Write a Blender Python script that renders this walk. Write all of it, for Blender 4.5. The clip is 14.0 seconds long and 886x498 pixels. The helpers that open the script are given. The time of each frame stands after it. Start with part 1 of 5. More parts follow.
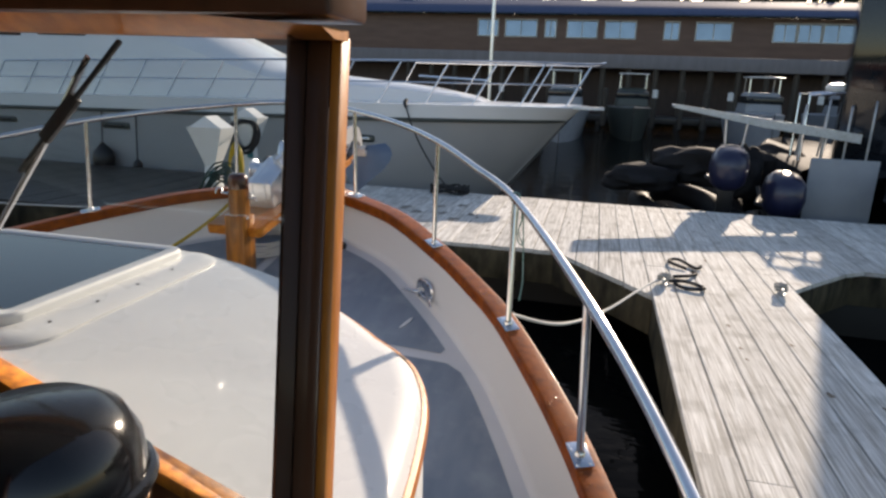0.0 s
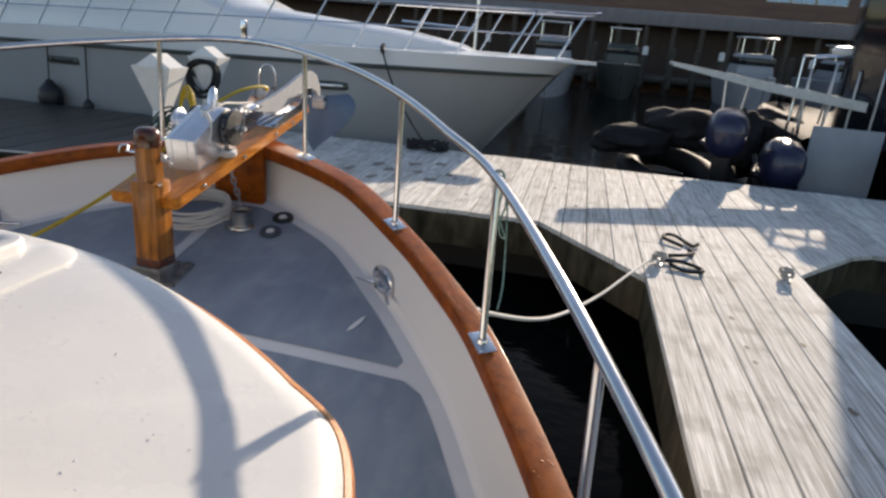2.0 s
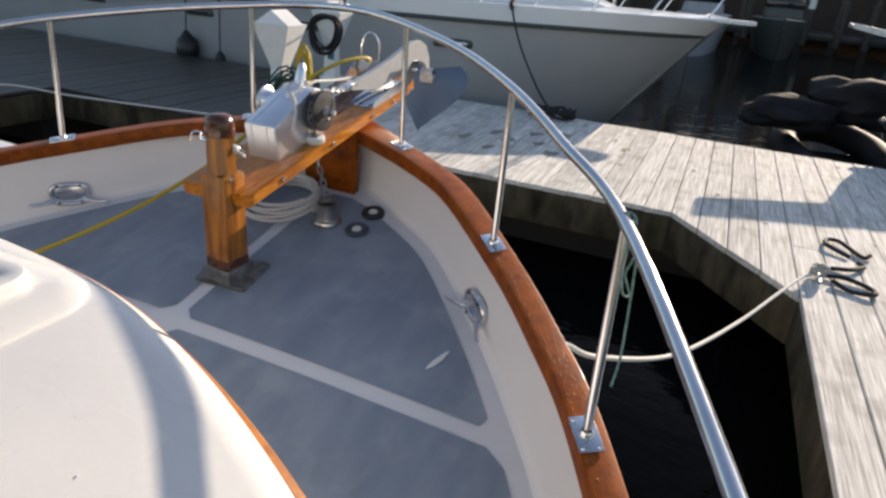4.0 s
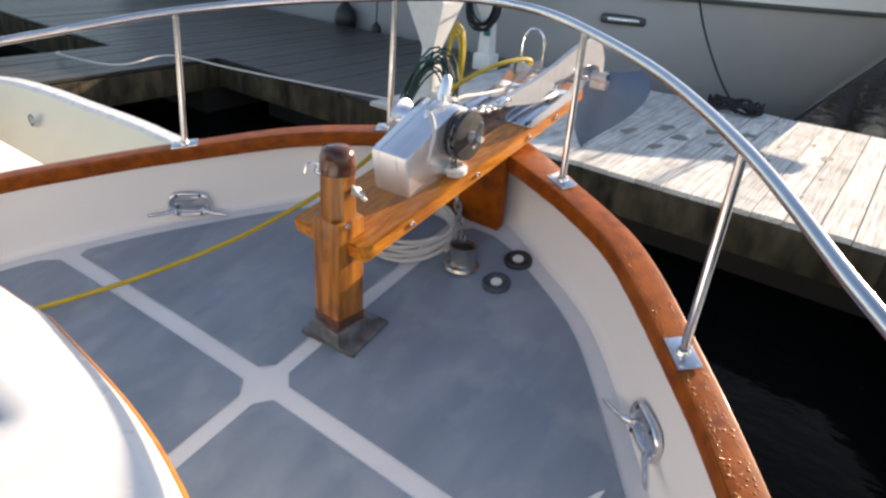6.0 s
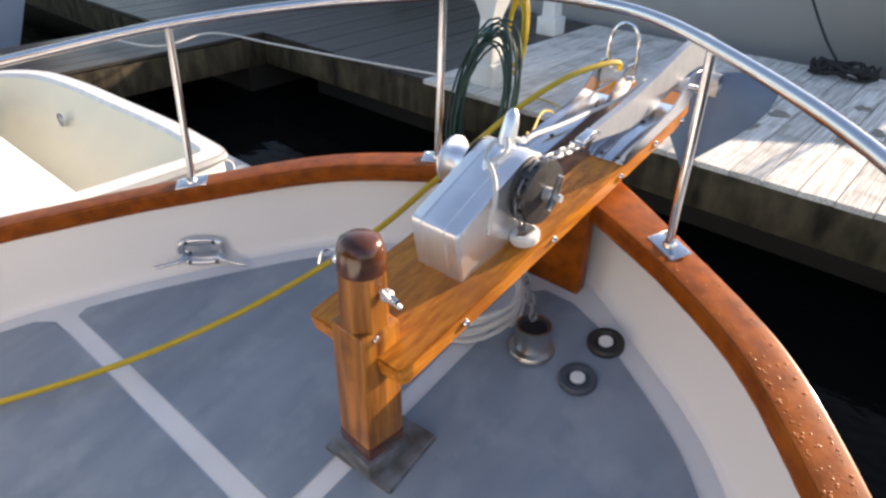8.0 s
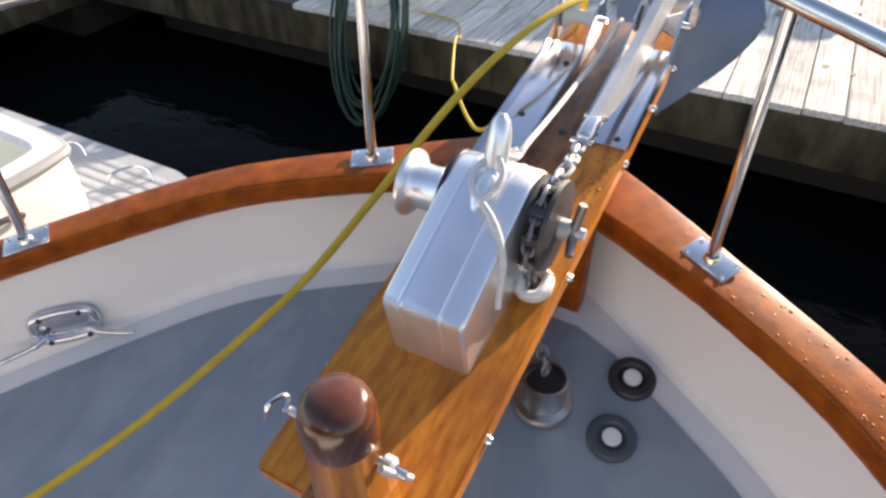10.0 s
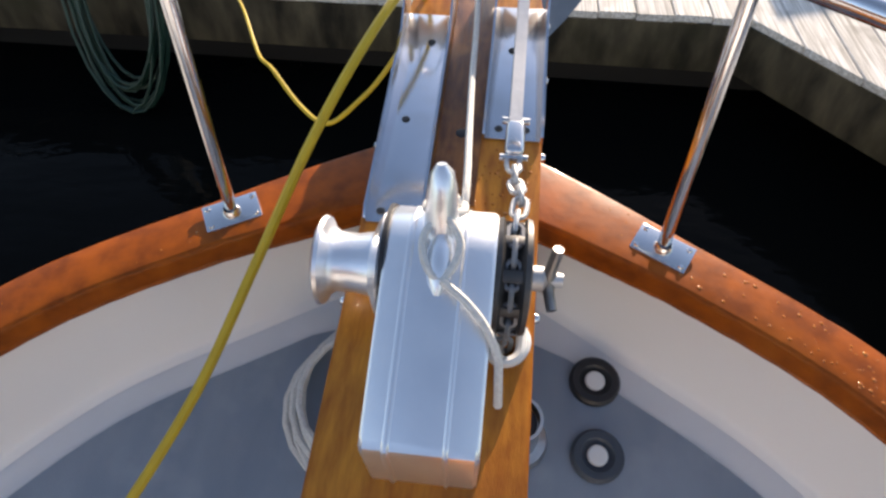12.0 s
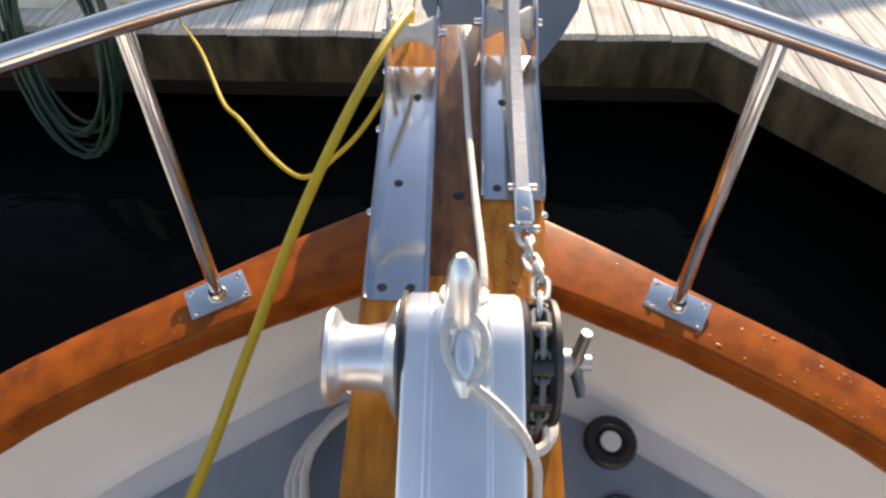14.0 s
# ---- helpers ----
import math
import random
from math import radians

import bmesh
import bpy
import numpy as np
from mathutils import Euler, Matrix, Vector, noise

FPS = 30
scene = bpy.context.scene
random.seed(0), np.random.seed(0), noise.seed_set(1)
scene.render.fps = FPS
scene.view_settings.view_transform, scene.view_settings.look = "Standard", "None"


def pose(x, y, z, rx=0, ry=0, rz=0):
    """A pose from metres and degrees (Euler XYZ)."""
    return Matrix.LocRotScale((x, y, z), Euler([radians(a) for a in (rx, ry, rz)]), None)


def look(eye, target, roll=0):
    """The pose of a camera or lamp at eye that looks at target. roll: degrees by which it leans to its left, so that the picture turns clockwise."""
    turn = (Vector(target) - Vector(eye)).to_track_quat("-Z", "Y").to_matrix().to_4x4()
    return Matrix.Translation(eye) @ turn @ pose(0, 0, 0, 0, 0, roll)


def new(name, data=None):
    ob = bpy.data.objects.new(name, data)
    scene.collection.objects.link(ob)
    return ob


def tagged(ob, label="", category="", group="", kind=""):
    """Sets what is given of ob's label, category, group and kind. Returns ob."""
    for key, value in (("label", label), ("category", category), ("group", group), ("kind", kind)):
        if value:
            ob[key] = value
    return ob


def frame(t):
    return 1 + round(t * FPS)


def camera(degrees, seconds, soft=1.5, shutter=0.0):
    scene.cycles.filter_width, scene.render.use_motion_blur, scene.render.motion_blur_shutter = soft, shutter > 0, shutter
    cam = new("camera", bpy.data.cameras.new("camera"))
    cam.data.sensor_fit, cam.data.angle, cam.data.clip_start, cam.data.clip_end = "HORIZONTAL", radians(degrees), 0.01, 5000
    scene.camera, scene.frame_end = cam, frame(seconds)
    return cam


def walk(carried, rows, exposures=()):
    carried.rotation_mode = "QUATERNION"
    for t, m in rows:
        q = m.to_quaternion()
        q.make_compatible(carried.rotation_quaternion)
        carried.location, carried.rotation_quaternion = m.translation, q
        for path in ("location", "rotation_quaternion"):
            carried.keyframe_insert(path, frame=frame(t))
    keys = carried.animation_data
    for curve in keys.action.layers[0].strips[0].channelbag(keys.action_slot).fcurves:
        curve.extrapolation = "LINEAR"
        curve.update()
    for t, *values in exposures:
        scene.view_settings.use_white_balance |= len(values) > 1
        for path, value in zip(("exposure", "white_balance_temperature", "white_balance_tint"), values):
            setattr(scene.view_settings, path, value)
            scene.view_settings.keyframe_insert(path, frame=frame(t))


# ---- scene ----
cam = camera(69.8, 14.0, soft=2.6)
PATH = [
    (0, (1.947, -3.097, 1.556), (1.513, -1.213, 1.043), 2.2),
    (0.5, (1.953, -2.91, 1.55), (1.494, -1.043, 1.0), 2.0),
    (1, (1.917, -2.729, 1.565), (1.492, -0.863, 0.983), 2.7),
    (1.5, (1.88, -2.607, 1.56), (1.516, -0.734, 0.961), 4.3),
    (2, (1.856, -2.397, 1.518), (1.502, -0.54, 0.865), 4.7),
    (2.5, (1.865, -2.215, 1.529), (1.428, -0.396, 0.822), 5.3),
    (3, (1.875, -2.131, 1.58), (1.329, -0.366, 0.815), 2.9),
    (3.2, (1.857, -2.072, 1.568), (1.283, -0.316, 0.8), 2.9),
    (5.3, (1.585, -1.478, 1.664), (0.684, 0.053, 0.744), 4.4),
    (5.5, (1.547, -1.416, 1.663), (0.594, 0.082, 0.743), 3.1),
    (6, (1.388, -1.265, 1.665), (0.367, 0.178, 0.729), 4.3),
    (6.5, (1.305, -1.15, 1.723), (0.221, 0.253, 0.798), 2.7),
    (7, (1.215, -0.957, 1.739), (0.03, 0.362, 0.813), 2.6),
    (7.2, (1.187, -0.895, 1.74), (-0.027, 0.378, 0.788), 2.1),
    (9.3, (0.54, -0.464, 1.703), (-0.303, 0.834, 0.436), 0.6),
    (9.5, (0.513, -0.405, 1.721), (-0.307, 0.882, 0.428), 0.5),
    (10, (0.43, -0.339, 1.713), (-0.313, 0.982, 0.409), -1.0),
    (10.5, (0.307, -0.295, 1.713), (-0.305, 1.083, 0.4), -3.3),
    (11, (0.183, -0.248, 1.712), (-0.207, 1.171, 0.357), -1.2),
    (11.5, (0.169, -0.151, 1.701), (-0.122, 1.213, 0.267), -3.7),
    (12, (0.099, -0.061, 1.714), (-0.048, 1.283, 0.24), 0.3),
    (12.5, (0.03, 0.007, 1.727), (0.008, 1.333, 0.229), 1.6),
    (13, (0.013, 0.056, 1.726), (0.035, 1.426, 0.269), 2.2),
    (13.5, (0.01, 0.064, 1.725), (0.004, 1.446, 0.279), 1.1),
    (14, (0.013, 0.061, 1.735), (-0.021, 1.445, 0.291), 0.2),
]
walk(cam, [(t, look(eye, target, roll)) for t, eye, target, roll in PATH],
     [(0.0, 0.47, 7600, 17), (3.0, 0.41, 7550, 16), (5.5, 0.97, 7850, 17), (7.2, 1.20, 7900, 18), (9.5, 1.22, 7950, 19), (11.0, 1.11, 7650, 18.5), (11.5, 1.05, 7650, 18.5), (12.5, 1.06, 8150, 18), (14.0, 1.07, 8550, 17.5)])

# ---- light ----
SUN_AZ, SUN_EL = 16.8, 17.3          # degrees to starboard of the bow, above the horizon
world = bpy.data.worlds.new("world")
scene.world = world
world.use_nodes = True
_n = world.node_tree.nodes
_sky = _n.new("ShaderNodeTexSky")
_sky.sky_type, _sky.sun_disc = "NISHITA", False
_sky.sun_elevation, _sky.sun_rotation = radians(SUN_EL), radians(SUN_AZ)
_sky.dust_density, _sky.ozone_density = 0.6, 1.8
_n["Background"].inputs["Strength"].default_value = 0.15
world.node_tree.links.new(_sky.outputs[0], _n["Background"].inputs[0])
_s = bpy.data.lights.new("sun", "SUN")
_s.energy, _s.angle, _s.color = 5.0, radians(0.53), (1.0, 0.93, 0.82)
sun = new("sun", _s)
_d = Vector((math.sin(radians(SUN_AZ)) * math.cos(radians(SUN_EL)), math.cos(radians(SUN_AZ)) * math.cos(radians(SUN_EL)), math.sin(radians(SUN_EL))))
sun.matrix_world = look(_d * 60, (0, 0, 0))


# ---- materials ----
def material(name, base, rough=0.5, metal=0.0, other=None, scale=6.0, stretch=(1, 1, 1), amount=0.6, bump=0.0, bump_scale=60.0, coat=0.0, per_piece=0.0, stains=0.0, stain_color=(0.1, 0.09, 0.07), stain_scale=2.0, rough_var=0.0, spec=0.5, coords="Object"):
    """Two colours mixed by noise, fine relief, variation from piece to piece, stains."""
    m = bpy.data.materials.new(name)
    m.use_nodes = True
    t = m.node_tree
    b = t.nodes["Principled BSDF"]
    b.inputs["Roughness"].default_value, b.inputs["Metallic"].default_value = rough, metal
    b.inputs["Coat Weight"].default_value = coat
    b.inputs["Coat Roughness"].default_value = 0.08
    b.inputs["Specular IOR Level"].default_value = spec
    tc = t.nodes.new("ShaderNodeTexCoord")
    mp = t.nodes.new("ShaderNodeMapping")
    mp.inputs["Scale"].default_value = stretch
    t.links.new(tc.outputs[coords], mp.inputs[0])
    info = t.nodes.new("ShaderNodeObjectInfo")
    shift = t.nodes.new("ShaderNodeVectorMath")
    shift.operation = "MULTIPLY_ADD"
    comb = t.nodes.new("ShaderNodeCombineXYZ")
    for k in range(3):
        t.links.new(info.outputs["Random"], comb.inputs[k])
    shift.inputs[1].default_value = (37.0, 51.0, 23.0)
    t.links.new(comb.outputs[0], shift.inputs[0])
    t.links.new(mp.outputs[0], shift.inputs[2])
    raw = t.nodes.new("ShaderNodeVectorMath")
    raw.operation = "MULTIPLY_ADD"
    raw.inputs[1].default_value = (17.0, 31.0, 43.0)
    t.links.new(comb.outputs[0], raw.inputs[0])
    t.links.new(tc.outputs[coords], raw.inputs[2])
    def ns(sc, detail=5.0, plain=False):
        n = t.nodes.new("ShaderNodeTexNoise")
        n.inputs["Scale"].default_value, n.inputs["Detail"].default_value = sc, detail
        t.links.new((raw if plain else shift).outputs[0], n.inputs["Vector"])
        return n
    col = None
    def mix(a, c, fac_out, lo, hi):
        r = t.nodes.new("ShaderNodeMapRange")
        r.inputs["From Min"].default_value, r.inputs["From Max"].default_value = 0.32, 0.68
        r.inputs["To Min"].default_value, r.inputs["To Max"].default_value = lo, hi
        t.links.new(fac_out, r.inputs[0])
        x = t.nodes.new("ShaderNodeMix")
        x.data_type = "RGBA"
        t.links.new(r.outputs[0], x.inputs[0])
        if isinstance(a, tuple):
            x.inputs[6].default_value = (*a, 1)
        else:
            t.links.new(a, x.inputs[6])
        x.inputs[7].default_value = (*c, 1)
        return x.outputs[2]
    col = mix(base, other or tuple(0.72 * v for v in base), ns(scale).outputs[0], 0.0, amount)
    if stains:
        n = ns(stain_scale, 7.0, True)
        r = t.nodes.new("ShaderNodeMapRange")
        r.inputs["From Min"].default_value, r.inputs["From Max"].default_value, r.inputs["To Max"].default_value = 0.52, 0.72, stains
        t.links.new(n.outputs[0], r.inputs[0])
        x = t.nodes.new("ShaderNodeMix")
        x.data_type = "RGBA"
        t.links.new(r.outputs[0], x.inputs[0])
        t.links.new(col, x.inputs[6])
        x.inputs[7].default_value = (*stain_color, 1)
        col = x.outputs[2]
    if per_piece:
        h = t.nodes.new("ShaderNodeHueSaturation")
        r = t.nodes.new("ShaderNodeMapRange")
        r.inputs["To Min"].default_value, r.inputs["To Max"].default_value = 1 - per_piece, 1 + per_piece
        t.links.new(info.outputs["Random"], r.inputs[0])
        t.links.new(r.outputs[0], h.inputs["Value"])
        t.links.new(col, h.inputs["Color"])
        col = h.outputs[0]
    t.links.new(col, b.inputs["Base Color"])
    if rough_var:
        n = ns(scale * 2.3)
        r = t.nodes.new("ShaderNodeMapRange")
        r.inputs["To Min"].default_value, r.inputs["To Max"].default_value = max(0.02, rough - rough_var), rough + rough_var
        t.links.new(n.outputs[0], r.inputs[0])
        t.links.new(r.outputs[0], b.inputs["Roughness"])
    if bump:
        n = ns(bump_scale, 4.0)
        p = t.nodes.new("ShaderNodeBump")
        p.inputs["Strength"].default_value, p.inputs["Distance"].default_value = 1.0, bump
        t.links.new(n.outputs[0], p.inputs["Height"])
        t.links.new(p.outputs[0], b.inputs["Normal"])
    return m


M = {}
M["gelcoat"] = material("white_gelcoat", (0.71, 0.71, 0.695), 0.28, other=(0.62, 0.62, 0.615), scale=3, amount=0.5, bump=0.0004, bump_scale=40, rough_var=0.08)
M["bulwark"] = material("painted_bulwark", (0.84, 0.81, 0.78), 0.45, other=(0.79, 0.76, 0.73), scale=1.6, amount=0.5, bump=0.0004, bump_scale=30)
M["margin"] = material("deck_margin_paint", (0.70, 0.71, 0.73), 0.5, other=(0.62, 0.63, 0.65), scale=5, bump=0.0006)
# Pale blotches paint wet reflections on the deck as well as worn streaks.
M["nonskid"] = material("grey_nonskid", (0.19, 0.238, 0.298), 0.42, other=(0.26, 0.312, 0.372), scale=3.0, stretch=(3, 0.9, 1), amount=0.9, bump=0.0010, bump_scale=260, stains=0.6, stain_color=(0.34, 0.385, 0.43), stain_scale=6.5, rough_var=0.2)
M["teak"] = material("varnished_cap_teak", (0.35, 0.078, 0.005), 0.42, other=(0.15, 0.031, 0.003), scale=9, stretch=(2.2, 2.2, 2.2), amount=0.85, bump=0.0003, bump_scale=30, coat=0.10, stains=0.5, stain_color=(0.38, 0.097, 0.009), stain_scale=5, rough_var=0.12, spec=0.12)
M["plank"] = material("varnished_plank_wood", (0.62, 0.235, 0.028), 0.36, other=(0.36, 0.105, 0.012), scale=7, stretch=(9, 0.8, 9), amount=1.0, bump=0.0006, bump_scale=60, coat=0.12, stains=0.55, stain_color=(0.20, 0.06, 0.010), stain_scale=5, spec=0.25)
M["post"] = material("varnished_post_wood", (0.47, 0.175, 0.026), 0.3, other=(0.13, 0.038, 0.008), scale=6, stretch=(7, 7, 0.5), amount=1.0, bump=0.0006, coat=0.3, stains=0.6, stain_color=(0.05, 0.015, 0.006), stain_scale=10, spec=0.3)
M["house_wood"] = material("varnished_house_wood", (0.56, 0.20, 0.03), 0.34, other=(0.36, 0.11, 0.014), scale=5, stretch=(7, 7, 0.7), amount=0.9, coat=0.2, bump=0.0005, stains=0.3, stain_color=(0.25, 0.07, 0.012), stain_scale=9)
M["shank"] = material("pale_galvanised_shank", (0.52, 0.53, 0.55), 0.42, 0.45, other=(0.40, 0.41, 0.43), scale=25, bump=0.0005, bump_scale=120)
M["grey_board"] = material("grey_board_and_shaded_hull", (0.30, 0.32, 0.35), 0.5, other=(0.23, 0.25, 0.28), scale=3)
M["slate"] = material("slate_painted_ring", (0.055, 0.07, 0.09), 0.5, other=(0.04, 0.05, 0.065), scale=12)
M["knot"] = material("dark_wood_knot", (0.24, 0.19, 0.14), 0.8, other=(0.14, 0.11, 0.08), scale=60)
M["canvas"] = material("black_canvas_and_hull_shade", (0.020, 0.020, 0.022), 0.8, other=(0.035, 0.034, 0.036), scale=3, bump=0.01, bump_scale=6, spec=0.1)
# Darker copy of the house wood; also paints the corner post's shaded face.
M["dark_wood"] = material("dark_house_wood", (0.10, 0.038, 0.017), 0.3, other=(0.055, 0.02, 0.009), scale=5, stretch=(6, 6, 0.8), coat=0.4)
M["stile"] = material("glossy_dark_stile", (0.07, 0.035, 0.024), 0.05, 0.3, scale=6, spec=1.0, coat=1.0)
M["dull_plate"] = material("dull_weathered_plate", (0.34, 0.35, 0.36), 0.42, 0.8, other=(0.16, 0.15, 0.14), scale=18, amount=1.0, bump=0.0005, bump_scale=90, stains=0.5, stain_color=(0.10, 0.07, 0.05), stain_scale=9, rough_var=0.12)
# Lightened so the colour holds the glare veiling the far shore.
M["gallery"] = material("grey_gallery_boards", (0.21, 0.20, 0.215), 0.7, other=(0.15, 0.14, 0.15), scale=0.7, stretch=(4, 1, 1))
M["hull_blue"] = material("pale_blue_hull", (0.40, 0.48, 0.60), 0.3, other=(0.33, 0.40, 0.52), scale=1.2)
M["steel"] = material("polished_stainless", (0.72, 0.73, 0.75), 0.13, 1.0, other=(0.62, 0.62, 0.63), scale=20, rough_var=0.05)
M["trough"] = material("brushed_stainless", (0.66, 0.69, 0.74), 0.15, 1.0, other=(0.56, 0.59, 0.64), scale=9, stretch=(1, 0.3, 1), rough_var=0.1, stains=0.2, stain_color=(0.4, 0.36, 0.3), stain_scale=12)
M["alu"] = material("cast_aluminium", (0.90, 0.92, 0.95), 0.31, 0.86, other=(0.80, 0.83, 0.88), scale=14, bump=0.0002, bump_scale=120, rough_var=0.08)
M["galv"] = material("galvanised_steel", (0.60, 0.61, 0.62), 0.5, 0.6, other=(0.42, 0.43, 0.44), scale=30, bump=0.0006, bump_scale=150, stains=0.3, stain_color=(0.25, 0.2, 0.16), stain_scale=14)
M["chain_mid"] = material("grey_worn_chain", (0.24, 0.25, 0.27), 0.5, 0.6, other=(0.12, 0.12, 0.13), scale=40)
M["chain"] = material("worn_chain", (0.09, 0.09, 0.092), 0.5, 0.7, other=(0.04, 0.04, 0.04), scale=40)
M["anchor_blue"] = material("grey_blue_fluke", (0.12, 0.18, 0.275), 0.5, 0.2, other=(0.08, 0.125, 0.20), scale=8, bump=0.001)
M["head_dark"] = material("dark_wet_varnish", (0.13, 0.036, 0.010), 0.22, other=(0.05, 0.014, 0.006), scale=22, amount=1.0, coat=0.4)
M["inlay"] = material("dark_worn_plank_wood", (0.24, 0.085, 0.022), 0.25, other=(0.10, 0.032, 0.010), scale=8, stretch=(9, 0.8, 9), amount=1.0, bump=0.0008, bump_scale=50, coat=0.2, stains=0.5, stain_color=(0.42, 0.17, 0.04), stain_scale=14)
M["black"] = material("black_rubber", (0.018, 0.018, 0.02), 0.45, scale=20, bump=0.0004)
M["gloss_black"] = material("gloss_black_plastic", (0.008, 0.008, 0.009), 0.12, scale=8)
M["white_plastic"] = material("white_plastic", (0.78, 0.78, 0.76), 0.4, scale=10, amount=0.3)
M["rope_white"] = material("white_rope", (0.72, 0.70, 0.66), 0.8, other=(0.5, 0.48, 0.44), scale=160, bump=0.002, bump_scale=220)
M["rope_grey"] = material("grey_dock_rope", (0.42, 0.40, 0.36), 0.85, other=(0.25, 0.23, 0.2), scale=120, bump=0.002, bump_scale=220)
M["rope_yellow"] = material("yellow_hose", (0.55, 0.38, 0.02), 0.45, other=(0.45, 0.30, 0.015), scale=20, bump=0.0004)
M["hose_green"] = material("dark_green_hose", (0.012, 0.05, 0.035), 0.4, other=(0.008, 0.03, 0.022), scale=20)
M["cord_green"] = material("green_white_cord", (0.30, 0.42, 0.38), 0.8, other=(0.04, 0.16, 0.12), scale=90, amount=1.0)
M["rope_black"] = material("black_rope", (0.02, 0.02, 0.022), 0.8, scale=120, bump=0.002)
M["dock"] = material("weathered_dock_boards", (0.88, 0.86, 0.82), 0.85, other=(0.44, 0.415, 0.37), scale=4.2, stretch=(18, 0.55, 18), amount=1.0, bump=0.006, bump_scale=12, per_piece=0.14, stains=0.5, stain_color=(0.25, 0.23, 0.195), stain_scale=4, spec=0.2)
# Wet board colour, darkened further to carry shade.
M["dock_dark"] = material("dark_wet_shaded_boards", (0.052, 0.047, 0.045), 0.36, other=(0.032, 0.029, 0.027), scale=5, stretch=(10, 0.8, 10), amount=0.9, bump=0.002, bump_scale=26, per_piece=0.2, stains=0.4, stain_color=(0.02, 0.018, 0.016), spec=0.35)
M["fascia"] = material("algae_stained_dock_beam", (0.10, 0.083, 0.052), 0.85, other=(0.020, 0.017, 0.012), scale=3.0, stretch=(2.2, 2.2, 0.8), amount=1.0, bump=0.004, bump_scale=25, stains=0.75, stain_color=(0.038, 0.034, 0.018), stain_scale=3, spec=0.15)
M["foam"] = material("dock_float_dark", (0.012, 0.011, 0.010), 0.7, scale=5)
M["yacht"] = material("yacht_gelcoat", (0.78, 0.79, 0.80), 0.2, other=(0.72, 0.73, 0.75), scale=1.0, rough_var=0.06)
# Greyer copy of the gelcoat: the lower hull's shade put into its colour.
M["yacht_lower"] = material("shaded_yacht_gelcoat", (0.39, 0.395, 0.40), 0.22, other=(0.33, 0.335, 0.34), scale=1.0, stains=0.15, stain_color=(0.4, 0.4, 0.38))
M["stripe"] = material("dark_rub_strip", (0.06, 0.07, 0.06), 0.4, scale=10)
M["window"] = material("dark_tinted_window", (0.012, 0.015, 0.02), 0.06, scale=3)
M["cream"] = material("cream_gelcoat", (0.92, 0.83, 0.60), 0.3, other=(0.82, 0.73, 0.54), scale=2, stains=0.2, stain_color=(0.55, 0.46, 0.3))
M["grooved"] = material("grey_swim_platform", (0.38, 0.41, 0.44), 0.55, other=(0.32, 0.35, 0.38), scale=8, bump=0.001)
M["rub_grey"] = material("grey_rub_rail", (0.30, 0.31, 0.32), 0.5, other=(0.22, 0.23, 0.24), scale=12)
M["fender"] = material("black_fender", (0.012, 0.012, 0.014), 0.4, scale=10)
M["cowl"] = material("blue_outboard_cowl", (0.018, 0.022, 0.06), 0.3, scale=8, coat=0.3)
M["tube"] = material("dark_inflatable_tube", (0.016, 0.016, 0.018), 0.7, other=(0.026, 0.025, 0.027), scale=5, spec=0.2)
M["tube_grey"] = material("grey_inflatable_tube", (0.016, 0.016, 0.018), 0.8, scale=5, spec=0.08)
# Wall colour lifted likewise, with the distant haze painted in.
M["wall_far"] = material("brown_clapboard", (0.18, 0.11, 0.085), 0.7, other=(0.125, 0.075, 0.06), scale=0.6, stretch=(1, 1, 6), amount=0.8)
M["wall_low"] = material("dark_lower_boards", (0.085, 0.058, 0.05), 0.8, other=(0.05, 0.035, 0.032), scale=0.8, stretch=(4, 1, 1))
M["roof_far"] = material("blue_metal_roof", (0.07, 0.10, 0.18), 0.8, other=(0.05, 0.075, 0.14), scale=1.0, stretch=(5, 1, 1), spec=0.1)
M["frame_far"] = material("pale_window_frame", (0.55, 0.53, 0.48), 0.6)
M["pane_far"] = material("sky_lit_pane", (0.25, 0.33, 0.40), 0.05, 0.6, scale=1)
M["piling"] = material("tarred_piling", (0.05, 0.04, 0.032), 0.8, other=(0.09, 0.075, 0.06), scale=3, stretch=(1, 1, 0.3), bump=0.004, bump_scale=12)
M["leaf"] = material("dark_conifer_foliage", (0.018, 0.03, 0.014), 0.8, other=(0.03, 0.045, 0.018), scale=2)
M["bark"] = material("dark_bark", (0.05, 0.035, 0.025), 0.9, scale=4)
M["teal"] = material("teal_plastic", (0.02, 0.22, 0.26), 0.4, scale=9)
M["pipe"] = material("chrome_pipe", (0.55, 0.54, 0.52), 0.30, 1.0, scale=30)


def glass_material(name, tint=(0.9, 0.95, 0.95), rough=0.0):
    m = bpy.data.materials.new(name)
    m.use_nodes = True
    b = m.node_tree.nodes["Principled BSDF"]
    b.inputs["Base Color"].default_value = (*tint, 1)
    b.inputs["Transmission Weight"].default_value, b.inputs["Roughness"].default_value, b.inputs["IOR"].default_value = 1.0, rough, 1.45
    return m


M["glass"] = glass_material("windshield_glass", (0.80, 0.84, 0.84))
M["smoked"] = material("smoked_hatch_acrylic", (0.012, 0.016, 0.022), 0.07, scale=3)


